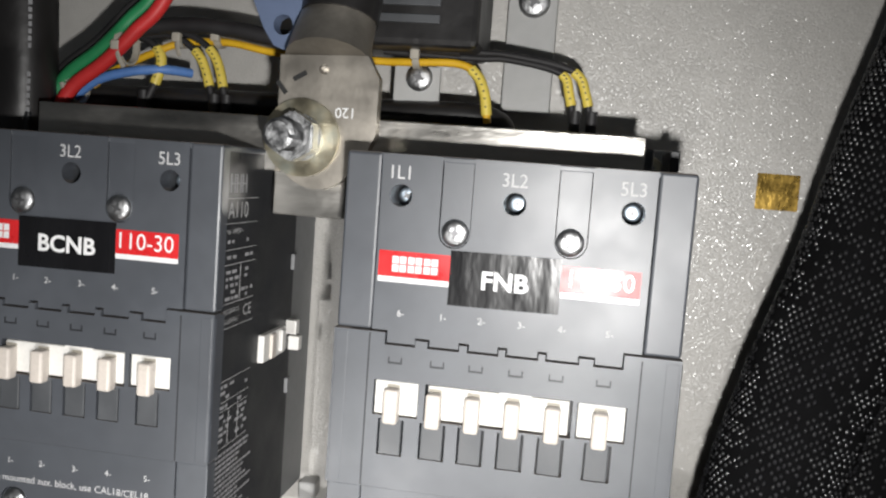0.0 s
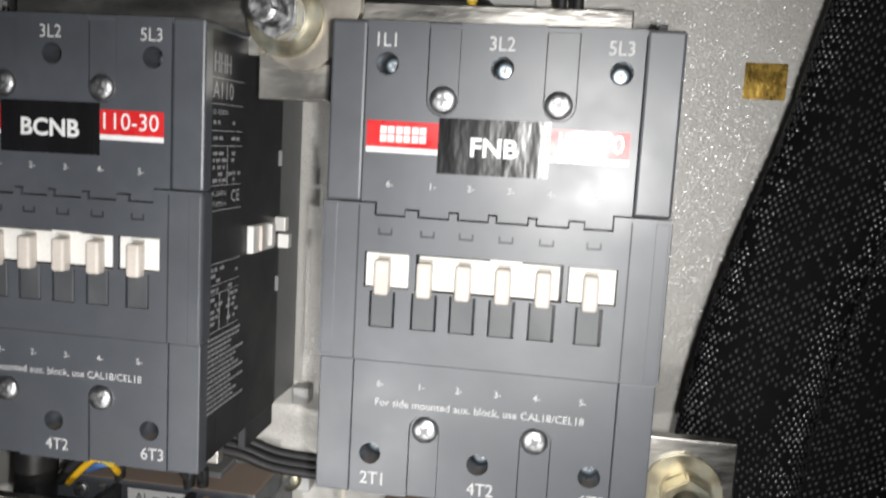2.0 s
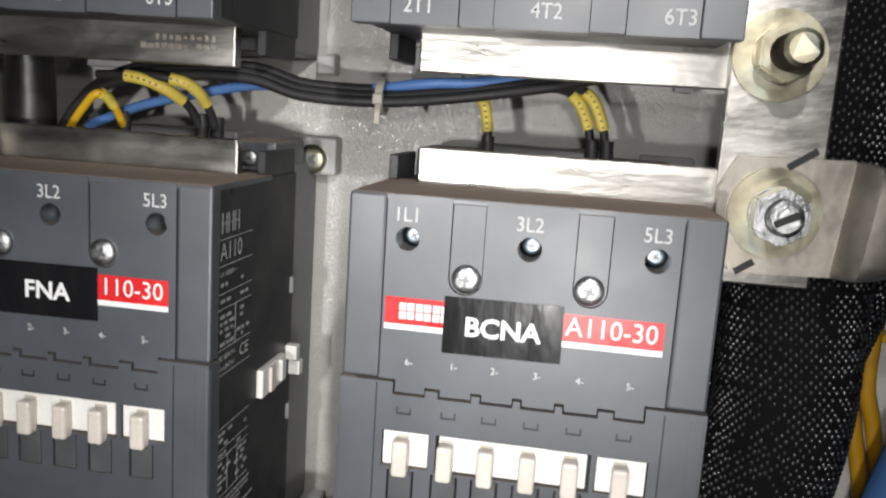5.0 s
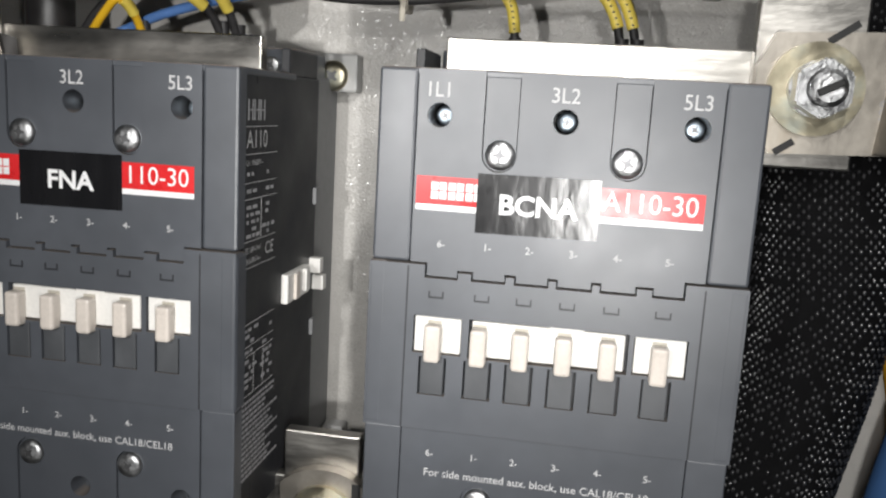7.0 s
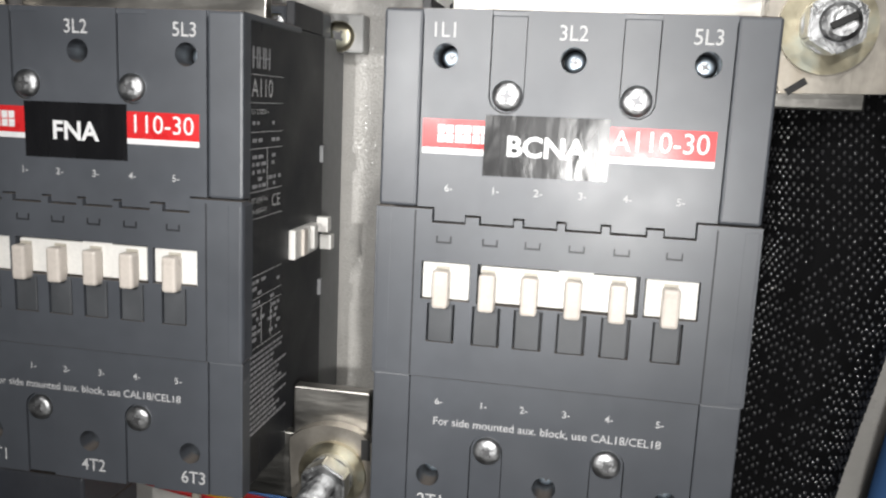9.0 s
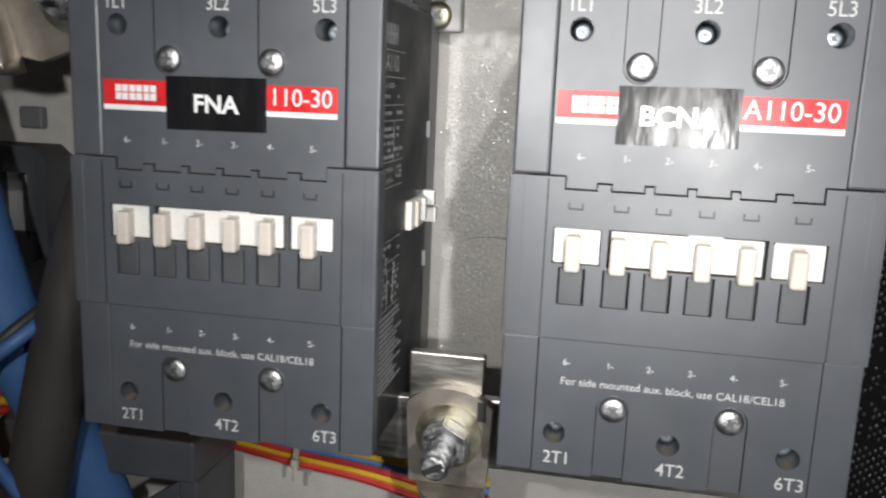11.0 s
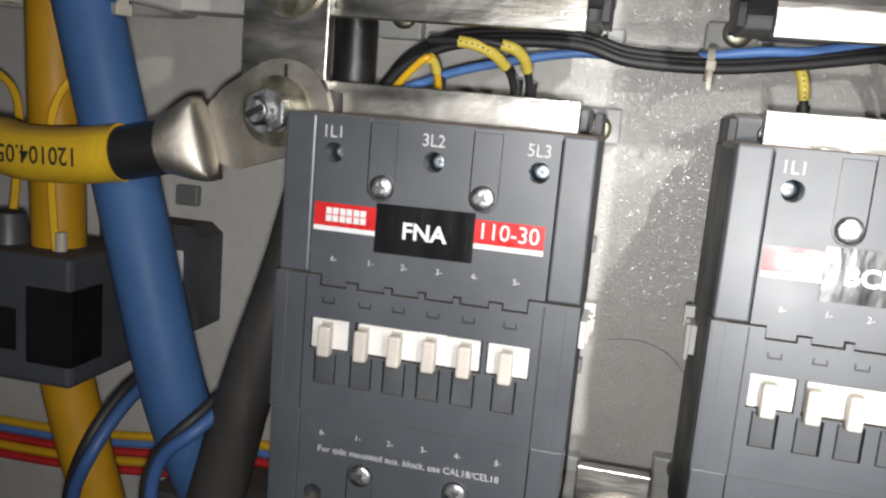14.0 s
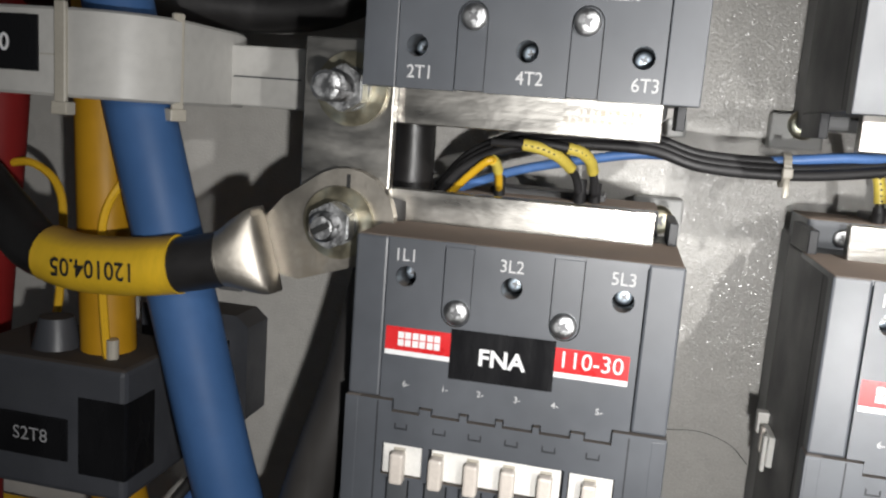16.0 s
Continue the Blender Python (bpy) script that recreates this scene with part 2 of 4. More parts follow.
def orange_peel(x0, x1, z0, z1, pitch, seed):
    """The pimpled skin of the powder coat: small tilted facets half sunk into the plate."""
    rnd = random.Random(seed)
    verts, faces = [], []
    for i in range(int((x1 - x0) / pitch)):
        for j in range(int((z1 - z0) / pitch)):
            if rnd.random() < 0.1:
                continue
            cx, cz = x0 + (i + rnd.random()) * pitch, z0 + (j + rnd.random()) * pitch
            r, a0 = rnd.uniform(0.17, 0.37), rnd.uniform(0, 1.5)
            tx, tz = rnd.gauss(0, 0.12), rnd.gauss(0, 0.12)
            q = len(verts)
            for k in range(5):
                a = a0 + 2 * math.pi * k / 5
                dx, dzz = r * math.cos(a), r * math.sin(a)
                verts.append((0.001 * (cx + dx), 0.001 * (PLATE_Y - 0.05 + dx * tx + dzz * tz), 0.001 * (cz + dzz)))
            faces.append((q, q + 1, q + 2, q + 3, q + 4))
    me = bpy.data.meshes.new("paint_pimples")
    me.from_pydata(verts, [], faces)
    me.materials.append(M_GLOSS_PAINT)
    ob = new("paint_pimples", me)
    ob.parent = plate
    ob["kind"] = "stuff"


tagged(part("paint_scratch", tube(BM(), [(-78, 112.9, -266.8), (-64.5, 112.85, -265.6), (-51.8, 112.85, -269.4), (-43.5, 112.9, -277.2)], 0.17, 6, 6), M_CONDUIT), "thin dark hairline scratch in the grey paint", "scratch").matrix_basis = pose(0, 0, Z0)
orange_peel(-110, 130, -345, 90, 0.75, 11)
structure("wall_back", box(BM(), -900, 520, 330, 334, -1300, 700), M_PAINT_FLAT, "plain grey painted rear wall of the cabinet", "wall")
structure("wall_left", box(BM(), -904, -900, -60, 334, -1300, 700), M_PAINT_FLAT, "plain grey painted side wall of the cabinet", "wall")
structure("wall_right", box(BM(), 520, 524, -60, 334, -1300, 700), M_PAINT_FLAT, "plain grey painted side wall of the cabinet", "wall")
structure("ceiling", box(BM(), -904, 524, -60, 334, 700, 704), M_PAINT_FLAT, "plain grey painted roof sheet of the cabinet", "ceiling")
structure("cabinet_floor", box(BM(), -904, 524, -60, 334, -1304, -1300), M_PAINT_FLAT, "plain grey painted floor sheet of the cabinet", "floor")
structure("cabinet_plinth", box(BM(), -900, 520, -50, 330, -1400, -1304), M_CONDUIT, "dark grey steel plinth under the cabinet", "plinth")
M_CONCRETE = material("concrete", (0.22, 0.215, 0.2), 0.8, vary=0.15, scale=3, bump=0.2, bump_scale=60)
structure("floor", box(BM(), -3000, 3000, -3000, 1500, -1480, -1400), M_CONCRETE, "plain grey concrete floor of the switch room", "floor")


# ---- contactors ----
HX = (-33.2, 0.0, 33.2)
SX = (-16.5, 16.5)
LX = (-31.3, -18.7, -7.3, 4.3, 15.9, 29.3)


def pan_screw(parent, x, z, y=0.0, r=4.5, mat=None, name="screw"):
    """A domed cross-head screw facing the front."""
    bm = BM()
    rows = []
    prof = [(r, 0.3), (r, -r * 0.16), (r * 0.94, -r * 0.30), (r * 0.80, -r * 0.40), (r * 0.56, -r * 0.46), (r * 0.30, -r * 0.49), (r * 0.12, -r * 0.5)]
    n = 24
    for rr, yy in prof:
        rows.append([bm.verts.new(mm(rr * math.cos(2 * math.pi * k / n), yy, rr * math.sin(2 * math.pi * k / n))) for k in range(n)])
    for A, B in zip(rows, rows[1:]):
        for k in range(n):
            bm.faces.new((A[k], A[(k + 1) % n], B[(k + 1) % n], B[k]))
    bm.faces.new(rows[-1])
    s = part(name, bm, mat or M_ZINC, parent, "zinc-plated cross-head screw", pose(x / 1000, y / 1000, z / 1000, 0, (x * 37 + z * 11) % 80, 0), True)
    bm = BM()
    d = -r * 0.505
    for a in (0, 90):
        box(bm, -r * 0.42, r * 0.42, d, d + r * 0.1, -r * 0.10, r * 0.10)
        bmesh.ops.rotate(bm, cent=(0, 0, 0), matrix=Matrix.Rotation(radians(90), 3, "Y"), verts=bm.verts[:])
    box(bm, -r * 0.19, r * 0.19, d - 0.012, d + r * 0.1, -r * 0.19, r * 0.19)
    # flat cross on the dome; the recess's shade is put into its darker steel
    part("cross_recess", bm, M_RECESS_SHADE, s)
    return s


def wing_text(e, t, x, z, size=4.0):
    writing(t, size, M_INK, e, x, -0.06, z, name="terminal_number", squeeze=0.92, thick=0.004)


EAR = (45.7, -139.6, -132.0)


def build_contactor():
    e = new("contactor")
    e.empty_display_size = 0.01
    e["label"], e["category"], e["group"] = "dark grey three-pole contactor on the mounting plate", "contactor", "contactors on the mounting plate"
    # housing behind the front skins
    bm = box(BM(), -49.3, 49.3, 14, 72, -129, 11.6, 0.8)
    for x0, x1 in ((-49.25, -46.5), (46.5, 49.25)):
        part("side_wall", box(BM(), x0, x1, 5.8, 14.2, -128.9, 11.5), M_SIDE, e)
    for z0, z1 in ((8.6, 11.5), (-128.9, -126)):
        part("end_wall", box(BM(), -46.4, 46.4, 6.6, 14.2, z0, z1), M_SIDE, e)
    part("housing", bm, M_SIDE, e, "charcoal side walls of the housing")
    # dusty top deck and matching lower deck
    part("top_deck", box(BM(), -49.6, 49.6, 0.6, 47, 10.2, 12.2, 0.5), M_BODY, e, "top face covered with brown dust")
    # upper front: wings and centre with screw channels and terminal holes
    for sx in (-1, 1):
        x0, x1 = sorted((sx * 39.5, sx * 50.0))
        part("front_wing", box(BM(), x0, x1, 0, 6, -39.55 if sx > 0 else -40.15, 12, 0.8), M_FRONT, e)
        part("front_wing", box(BM(), x0, x1, 0, 6, -130, -87.95, 0.35), M_FRONT, e)
    tabs = ((-25.6, -22.0), (-12.6, -10.3), (-1.1, 0.9), (10.4, 12.4), (22.0, 26.0))

    def centre(z_far, z_near, holes_z, top):
        out = [(-39.2, z_near), (-39.2, z_far)]
        for a, b in ((-21.4, -12.1), (12.1, 21.4)):
            mid, r = (a + b) / 2, (b - a) / 2
            zs = -9.65 if top else -108.2
            arc = [(mid - r * math.cos(math.pi * k / 10), zs - (r if top else -r) * math.sin(math.pi * k / 10)) for k in range(11)]
            out += [(a, z_far), *arc, (b, z_far)]
        out += [(39.2, z_far)]
        if top:
            # lower edge keeps a narrow joint to the stepped cover
            out[0] = (-39.2, -40.0)
            out += [(39.2, -39.4), (34.0, -39.4), (34.0, -43.6)]
            for a, b in reversed(tabs):
                out += [(b + 0.4, -43.6), (b + 0.4, -41.6), (a - 0.4, -41.6), (a - 0.4, -43.6)]
            out += [(-34.4, -43.6), (-34.4, -40.0)]
        else:
            out += [(39.2, z_near)]
        return sheet(BM(), out, [ring(x, holes_z, 3.3, 24) for x in HX], 0, 6.0)

    part("front_panel", centre(12.0, -44.6, 0.0, True), M_FRONT, e)
    part("front_panel", centre(-130.0, -88.1, -117.3, False), M_FRONT, e)
    for mid in (-16.75, 16.75):
        arc = [(mid - 4.38 * math.cos(math.pi * k / 12), 4.38 * math.sin(math.pi * k / 12)) for k in range(13)]
        part("screw_channel", sheet(BM(), [(mid - 4.38, 11.6), *[(x, -9.65 - z) for x, z in arc], (mid + 4.38, 11.6)], [], 0.7, 6.5), M_FRONT, e)
        part("screw_channel", sheet(BM(), [(mid - 4.38, -129.6), *[(x, -108.2 + z) for x, z in arc], (mid + 4.38, -129.6)], [], 0.7, 6.5), M_FRONT, e)
    for x in SX:
        pan_screw(e, x, -9.65, 0.6, 4.0)
        pan_screw(e, x, -108.2, 0.6, 4.0)
    # sunk terminal screws at the bottom of their wells
    for z in (0.0, -117.3):
        for x in HX:
            bm, n = BM(), 20
            rows = [[bm.verts.new(mm(x + 3.3 * math.cos(2 * math.pi * k / n), y, z + 3.3 * math.sin(2 * math.pi * k / n))) for k in range(n)] for y in (5.9, 14.0)]
            for k in range(n):
                bm.faces.new((rows[0][k], rows[0][(k + 1) % n], rows[1][(k + 1) % n], rows[1][k]))
            part("screw_well", bm, M_SLOT, e, smooth=True)
            pan_screw(e, x + 0.2, z - 0.1, 9.5, 2.75, M_BLUEZINC, name="terminal_screw")
    # middle cover with stepped top edge, windows and lever slots
    top = [(-34.8, -40.5), (-34.8, -44.1)]
    for a, b in tabs:
        top += [(a, -44.1), (a, -42.1), (b, -42.1), (b, -44.1)]
    top += [(34.4, -44.1), (34.4, -39.9)]
    outline = [(-50.3, -87.6), (-50.3, -40.5), *top, (50.3, -39.9), (50.3, -87.6)]
    windows = [rect(-37.2, -23.6, -65.4, -54.8), rect(-21.7, 21.3, -65.7, -54.6), rect(22.6, 36.6, -65.4, -54.9)]
    slots = [rect(x - 3.9, x + 3.9, -77.4, -66.4) for x in LX]
    part("middle_cover", sheet(BM(), outline, windows + slots, -1.1, 3.0), M_FRONT, e)
    for sx in (-1, 1):
        x0, x1 = sorted((sx * 45.2, sx * 50.6))
        part("cover_flank", box(BM(), x0, x1, -1.15, 6.5, -87.5, -40.2, 1.0), M_FRONT, e)
        part("cover_groove", box(BM(), sx * 39.4 - 0.22, sx * 39.4 + 0.22, -1.17, 0, -87.4, -41), M_SIDE, e)
    for k, x in enumerate(LX):
        # near-black sheet closes the slot and darkens the gaps round the guide
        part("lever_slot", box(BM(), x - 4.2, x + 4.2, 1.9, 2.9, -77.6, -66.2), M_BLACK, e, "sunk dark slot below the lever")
        bm = box(BM(), x - 3.45, x + 3.25, -0.85, 1.9, -77.35, -66.4, 0.25, 1)
        part("lever_guide", bm, M_SLOT, e)
        bm = box(BM(), x - 2.1, x + 2.1, -0.9, -1.3, -49.6, -49.1)
        box(bm, x - 2.1, x - 1.7, -0.9, -1.3, -49.1, -47.6)
        box(bm, x + 1.7, x + 2.1, -0.9, -1.3, -49.1, -47.6)
        part("index_mark", bm, M_SIDE, e)
    # white lever carriers and levers
    blocks = ((-36.9, -23.9, (0,)), (-20.9, 20.4, (1, 2, 3, 4)), (22.9, 36.3, (5,)))
    # near-black sheet fills the gaps left round the carriers
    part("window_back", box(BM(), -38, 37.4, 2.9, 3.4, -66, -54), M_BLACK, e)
    for x0, x1, ks in blocks:
        c = part("lever_carrier", box(BM(), x0, x1, -0.2, 2.8, -65.2, -55.1, 0.4), M_WHITE, e, "white plastic lever carrier")
        if len(ks) > 1:
            part("catch", box(BM(), 0.0, 9.4, -0.5, 2.6, -55.4, -53.9, 0.3), M_WHITE, c)
        for k in ks:
            x = LX[k]
            part("lever_gap", box(BM(), x - 1.9, x + 1.9, -0.35, -0.1, -65.0, -56.0), M_TIE, c)
            bm = box(BM(), x - 2.25, x + 2.25, -4.4, 0, -67.2, -56.7, 0.9)
            part("lever", bm, M_LEVER, c, "cream plastic lever")
    # printed numbers
    for t, x in zip(("1L1", "3L2", "5L3"), HX):
        wing_text(e, t, x - 0.4, 6.5)
    for t, x in zip(("2T1", "4T2", "6T3"), HX):
        wing_text(e, t, x + 1.2, -125.2)
    for t, x in zip("612345", LX):
        for z in (-34.7, -95.0):
            writing(t + "-", 2.0, M_INK, e, x + 0.4, -0.06, z, name="index_number", thick=0.006)
    writing("For side mounted aux. block, use CAL18/CEL18", 2.35, M_INK, e, -0.9, -0.06, -100.8, name="notice", squeeze=0.985, thick=0.004)
    # red type label
    lab = part("type_label", box(BM(), -38.5, 37.0, -0.10, 0.05, -23.9, -16.3), M_RED, e, "red type label with a white lower edge")
    part("label_edge", box(BM(), -38.5, 37.0, -0.10, 0.05, -25.5, -23.9), M_LABEL, lab)
    # maker's mark as plain blocks
    for k in range(3):
        x = -34.4 + k * 4.7
        mark = part("mark", box(BM(), x, x + 4.2, -0.13, -0.08, -22.4, -17.8), M_LABEL, lab)
        part("cut", box(BM(), x - 0.1, x + 4.3, -0.15, -0.1, -20.25, -19.95), M_RED, mark)
        part("cut", box(BM(), x + 1.95, x + 2.25, -0.16, -0.1, -22.5, -17.7), M_RED, mark)
    # rear base with mounting ears
    base = part("base", box(BM(), -45, 44, 72, 112.9, -134, 13, 1.5), M_BASE, e, "lighter grey base of the contactor")
    for sx in (-1, 1):
        for z0, z1 in ((8, 23), (-142, -128)):
            x0, x1 = sorted((sx * 34, sx * 54))
            if sx < 0 < z0:
                continue
            if sx > 0 > z0:
                x0, z0, z1 = EAR
                x1 = x0 + 7.6
            part("ear", box(BM(), x0, x1, 104, 112.9, z0, z1, 1.0), M_PAINT_FLAT, base)
    for x, z in ((44.5, 14.2), (-42.0, -132.0)):
        pan_screw(base, x, z, 104, 6.0, M_YZINC)
    # coil terminal block on top
    coil = part("coil_block", box(BM(), -45, 43, 67, 98, 6, 21.6, 1.0), M_BODY, e, "dusty grey coil terminal block")
    part("coil_cap", box(BM(), -22, 23, 79, 97, 20.5, 24.0, 0.8), M_BASE, coil)
    part("coil_label", box(BM(), -12, 13, 66.6, 67.2, 12.4, 18.6), M_LABEL, coil)
    writing("A1  m  A2", 3.0, M_INK_DARK, coil, 0.5, 66.5, 15.5, name="coil_mark")
    for x in (-33, 33):
        pan_screw(coil, x, 15.6, 67, 3.2)
    part("coil_rib", box(BM(), -24, -21, 64.5, 67.5, 8, 19, 0.4), M_BODY, coil)
    part("coil_rib", box(BM(), 21, 24, 64.5, 67.5, 8, 19, 0.4), M_BODY, coil)
    # terminal shrouds beside the bars
    for z0, z1 in ((11.5, 20.0), (-137.0, -128.8)):
        for x in (-47.5, -16.5, 16.5, 47.5):
            part("shroud", box(BM(), x - 1.5, x + 1.5, 42, 70, z0, z1, 0.3, 1), M_SIDE, e)
    # rating plate printed on the flank
    sx = 49.42
    R = (90, 0, 90)
    pr = part("rating_plate", box(BM(), 49.25, 49.36, 5.8, 37, -116, 8), M_SIDE, e, "dark rating plate with white print")

    def wide(y):
        return 6.5 + (y - 6.5) * 1.5

    def side(t, y, z, size, sq=0.9):
        writing(t, size, M_INK, pr, sx, wide(y), z, rot=R, name="print", align="LEFT", squeeze=sq * 1.35)

    def bar(y0, y1, z, h=0.22, mat=None, nm="rule"):
        part(nm, box(BM(), 49.34, sx, wide(y0), wide(y1), z - h, z + h), mat or M_INK, pr)

    bm = BM()
    for k in range(3):
        box(bm, 49.34, sx, wide(7.5 + 3 * k), wide(8.1 + 3 * k), -2.6, 3.4)
        box(bm, 49.34, sx, wide(9.5 + 3 * k), wide(10.0 + 3 * k), -2.6, 3.4)
        box(bm, 49.34, sx, wide(8.1 + 3 * k), wide(9.5 + 3 * k), 0.2, 0.6)
    part("maker_mark", bm, M_INK_DIM, pr)
    side("A110", 7, -8.4, 5.4, 0.72)
    for z in (-4.4, -12.4, -20.8, -25.6, -38.2, -46.2, -63.5, -70.5, -73.5, -86):
        bar(6.5, 23, z, 0.10)
    side("Ui 1000V~", 7, -15.0, 1.7)
    side("IEC 60947-4-1", 7, -40.9, 1.8, 0.62)
    side("EN 60947-4-1", 7, -44.2, 1.8, 0.62)
    side("CE", 17.2, -42.2, 4.0, 0.8)
    bar(14.8, 15.0, -31.8, 6.2)
    bar(12.2, 12.4, -79.5, 6)
    bar(17.2, 17.4, -79.5, 6)
    rnd = random.Random(4)
    bm = BM()
    for z in (-18.2, -23.2, -28.0, -30.2, -32.4, -34.6, -36.6, -65.4, -67.4, -69.2, -72.2, -75.2, -77.2, -79.2, -81.2, -83.2):
        y = 7.5
        while y < 21:
            w = rnd.uniform(0.9, 2.4)
            if rnd.random() < 0.78 and abs(y + w / 2 - 15) > 1.4:
                box(bm, 49.34, sx, wide(y), wide(min(y + w, 22.5)), z - 0.55, z + 0.55)
            y += w + rnd.uniform(0.5, 1.6)
    for k in range(15):
        z, y = -88.2 - k * 1.75, 6.6
        end = rnd.uniform(18, 26)
        while y < end:
            w = rnd.uniform(0.7, 2.2)
            box(bm, 49.34, sx, wide(y), wide(y + w), z - 0.42, z + 0.42)
            y += w + 0.4
    part("fine_print", bm, M_INK_DIM, pr)["kind"] = "stuff"
    # white auxiliary catch on the flank
    cl = part("side_catch", box(BM(), 49, 51.6, 38, 60, -63.5, -53.5, 0.5), M_WHITE, e, "white plastic side catch")
    part("catch_rib", box(BM(), 51.4, 52.6, 44, 48, -63, -54, 0.3), M_LEVER, cl)
    part("catch_rib", box(BM(), 51.4, 53.0, 53, 57, -62, -54, 0.3), M_WHITE, cl)
    part("catch_tooth", box(BM(), 49, 53.5, 66, 70, -58, -52.5, 0.3), M_WHITE, cl)
    part("catch_tooth", box(BM(), 49, 53.5, 70, 74, -65, -59.5, 0.3), M_WHITE, cl)
    cl = part("side_catch", box(BM(), -51.4, -49, 46, 60, -64.5, -53.5, 0.5), M_WHITE, e, "white plastic side catch")
    part("catch_rib", box(BM(), -52.6, -51.2, 48, 51, -67, -54, 0.3), M_WHITE, cl)
    part("catch_rib", box(BM(), -52.6, -51.2, 54, 57, -62, -53, 0.3), M_LEVER, cl)
    part("catch_tooth", box(BM(), -53, -49, 62, 66, -58, -50, 0.3), M_WHITE, cl)
    for z in (-30, -79):
        part("rear_catch", box(BM(), 49, 50.6, 68, 71.8, z - 3, z + 3, 0.2), M_BASE, e)
    return e


first = build_contactor()
PLACES = {"FNB": (0, 0, 0), "BCNB": (-139.0, 0.9, -1.1), "FNA": (-137.2, -1.0, -188.7), "BCNA": (2.0, 0.0, -186.6)}
TAPES = {"FNB": (-17.2, 14.9), "BCNB": (-17.3, 16.1), "FNA": (-17.4, 15.0), "BCNA": (-21.9, 10.6)}
SAID = {"FNB": "glossy black tape", "BCNB": "creased black tape", "FNA": "black tape", "BCNA": "wrinkled black tape"}
for key, (x, y, z) in PLACES.items():
    m = pose(x / 1000, y / 1000, Z0 + z / 1000)
    ob = first if key == "FNB" else copy_thing(first, m)
    ob.matrix_basis = m
    ob["label"] = f"dark grey three-pole contactor with {SAID[key]} lettered {key}"
for ob in [o for o in scene.objects if o.parent is None and o.name.startswith("contactor")]:
    key = ob["label"].split()[-1]
    x0, x1 = TAPES[key]
    bm = BM()
    n, mz = 14, 7
    rnd = random.Random(key)
    grid = [[bm.verts.new(mm(x0 + (x1 - x0) * i / n, -0.32 - 0.10 * rnd.random() * (0 < i < n), -30.7 + 16.0 * j / mz + 0.3 * (i / n))) for j in range(mz + 1)] for i in range(n + 1)]
    for i in range(n):
        for j in range(mz):
            bm.faces.new((grid[i][j], grid[i + 1][j], grid[i + 1][j + 1], grid[i][j + 1]))
    ext = bmesh.ops.extrude_face_region(bm, geom=bm.faces[:])
    bmesh.ops.translate(bm, vec=mm(0, 0.2, 0), verts=[g for g in ext["geom"] if isinstance(g, bmesh.types.BMVert)])
    tape = part("name_tape", bm, M_TAPE, ob, "black tape with white lettering", smooth=True)
    writing(key, 5.3, M_LABEL, tape, (x0 + x1) / 2, -0.5, -22.9, name="lettering", squeeze=1.04, thick=0.028)
    writing("A110-30" if key == "BCNA" else "110-30", 5.3, M_LABEL, ob, 35.6, -0.16, -20.0, name="type_lettering", align="RIGHT", squeeze=0.95)


# ---- busbars ----
def busbar(x0, x1, z0, z1, y=36.0, t=5.0, label="tinned copper busbar bridging the contactor terminals"):
    e = thing("busbar", (x0 + x1) / 2, y, z0, label, "busbar", "busbars")
    w = (x1 - x0) / 2
    part("bar", box(BM(), -w, w, 0, t, 0, z1 - z0, 0.5), M_TIN, e)
    return e


busbar(-176, -60, 4, 22.5)
busbar(-82, 38, 5, 24, y=36.4 + 5.2)
upper_bar = busbar(-38, 79, -140.5, -124)
busbar(-36.5, 79, -182, -163.3)
left_bar = busbar(-219, -97.5, -142.5, -126)
busbar(-219, -96, -184, -165.2)
busbar(-176, -56, -336, -312)
busbar(-82, 46, -338, -312, y=41.6)


def stamped(e, x, z, seed, rows=2, n=11):
    """Rows of worn embossed marks too faint to read, pressed into a bar."""
    rnd, bm = random.Random(seed), BM()
    for r in range(rows):
        for k in range(n):
            if rnd.random() < 0.85:
                w = rnd.uniform(0.5, 1.0)
                box(bm, x + k * 2.4 - w, x + k * 2.4 + w, -0.09, 0.05, z - r * 2.8 - rnd.uniform(0.5, 1.1), z - r * 2.8 + rnd.uniform(0.4, 1.0))
    part("stamp", bm, M_LUG, e, "faint embossed marks")["kind"] = "stuff"


stamped(left_bar, 29.5, 8.4, 2)
stamped(upper_bar, 20, 11, 5, 1, 6)


def link_bar(x0, x1, z0, z1, label):
    e = thing("link_bar", (x0 + x1) / 2, 30.5, z0, label, "busbar", "link bars")
    w = (x1 - x0) / 2
    part("bar", box(BM(), -w, w, 0, 5.2, 0, z1 - z0, 0.6), M_TIN, e)


link_bar(52.5, 81.5, -196, -113, "upright tinned link bar between two contactors")
link_bar(-220, -187, -192, -115, "upright tinned link bar between two contactors")
link_bar(-83, -57, -336, -293, "short tinned link bar below the contactors")
link_bar(-84, -59, -10.5, 40, "short tinned link bar above the contactors")


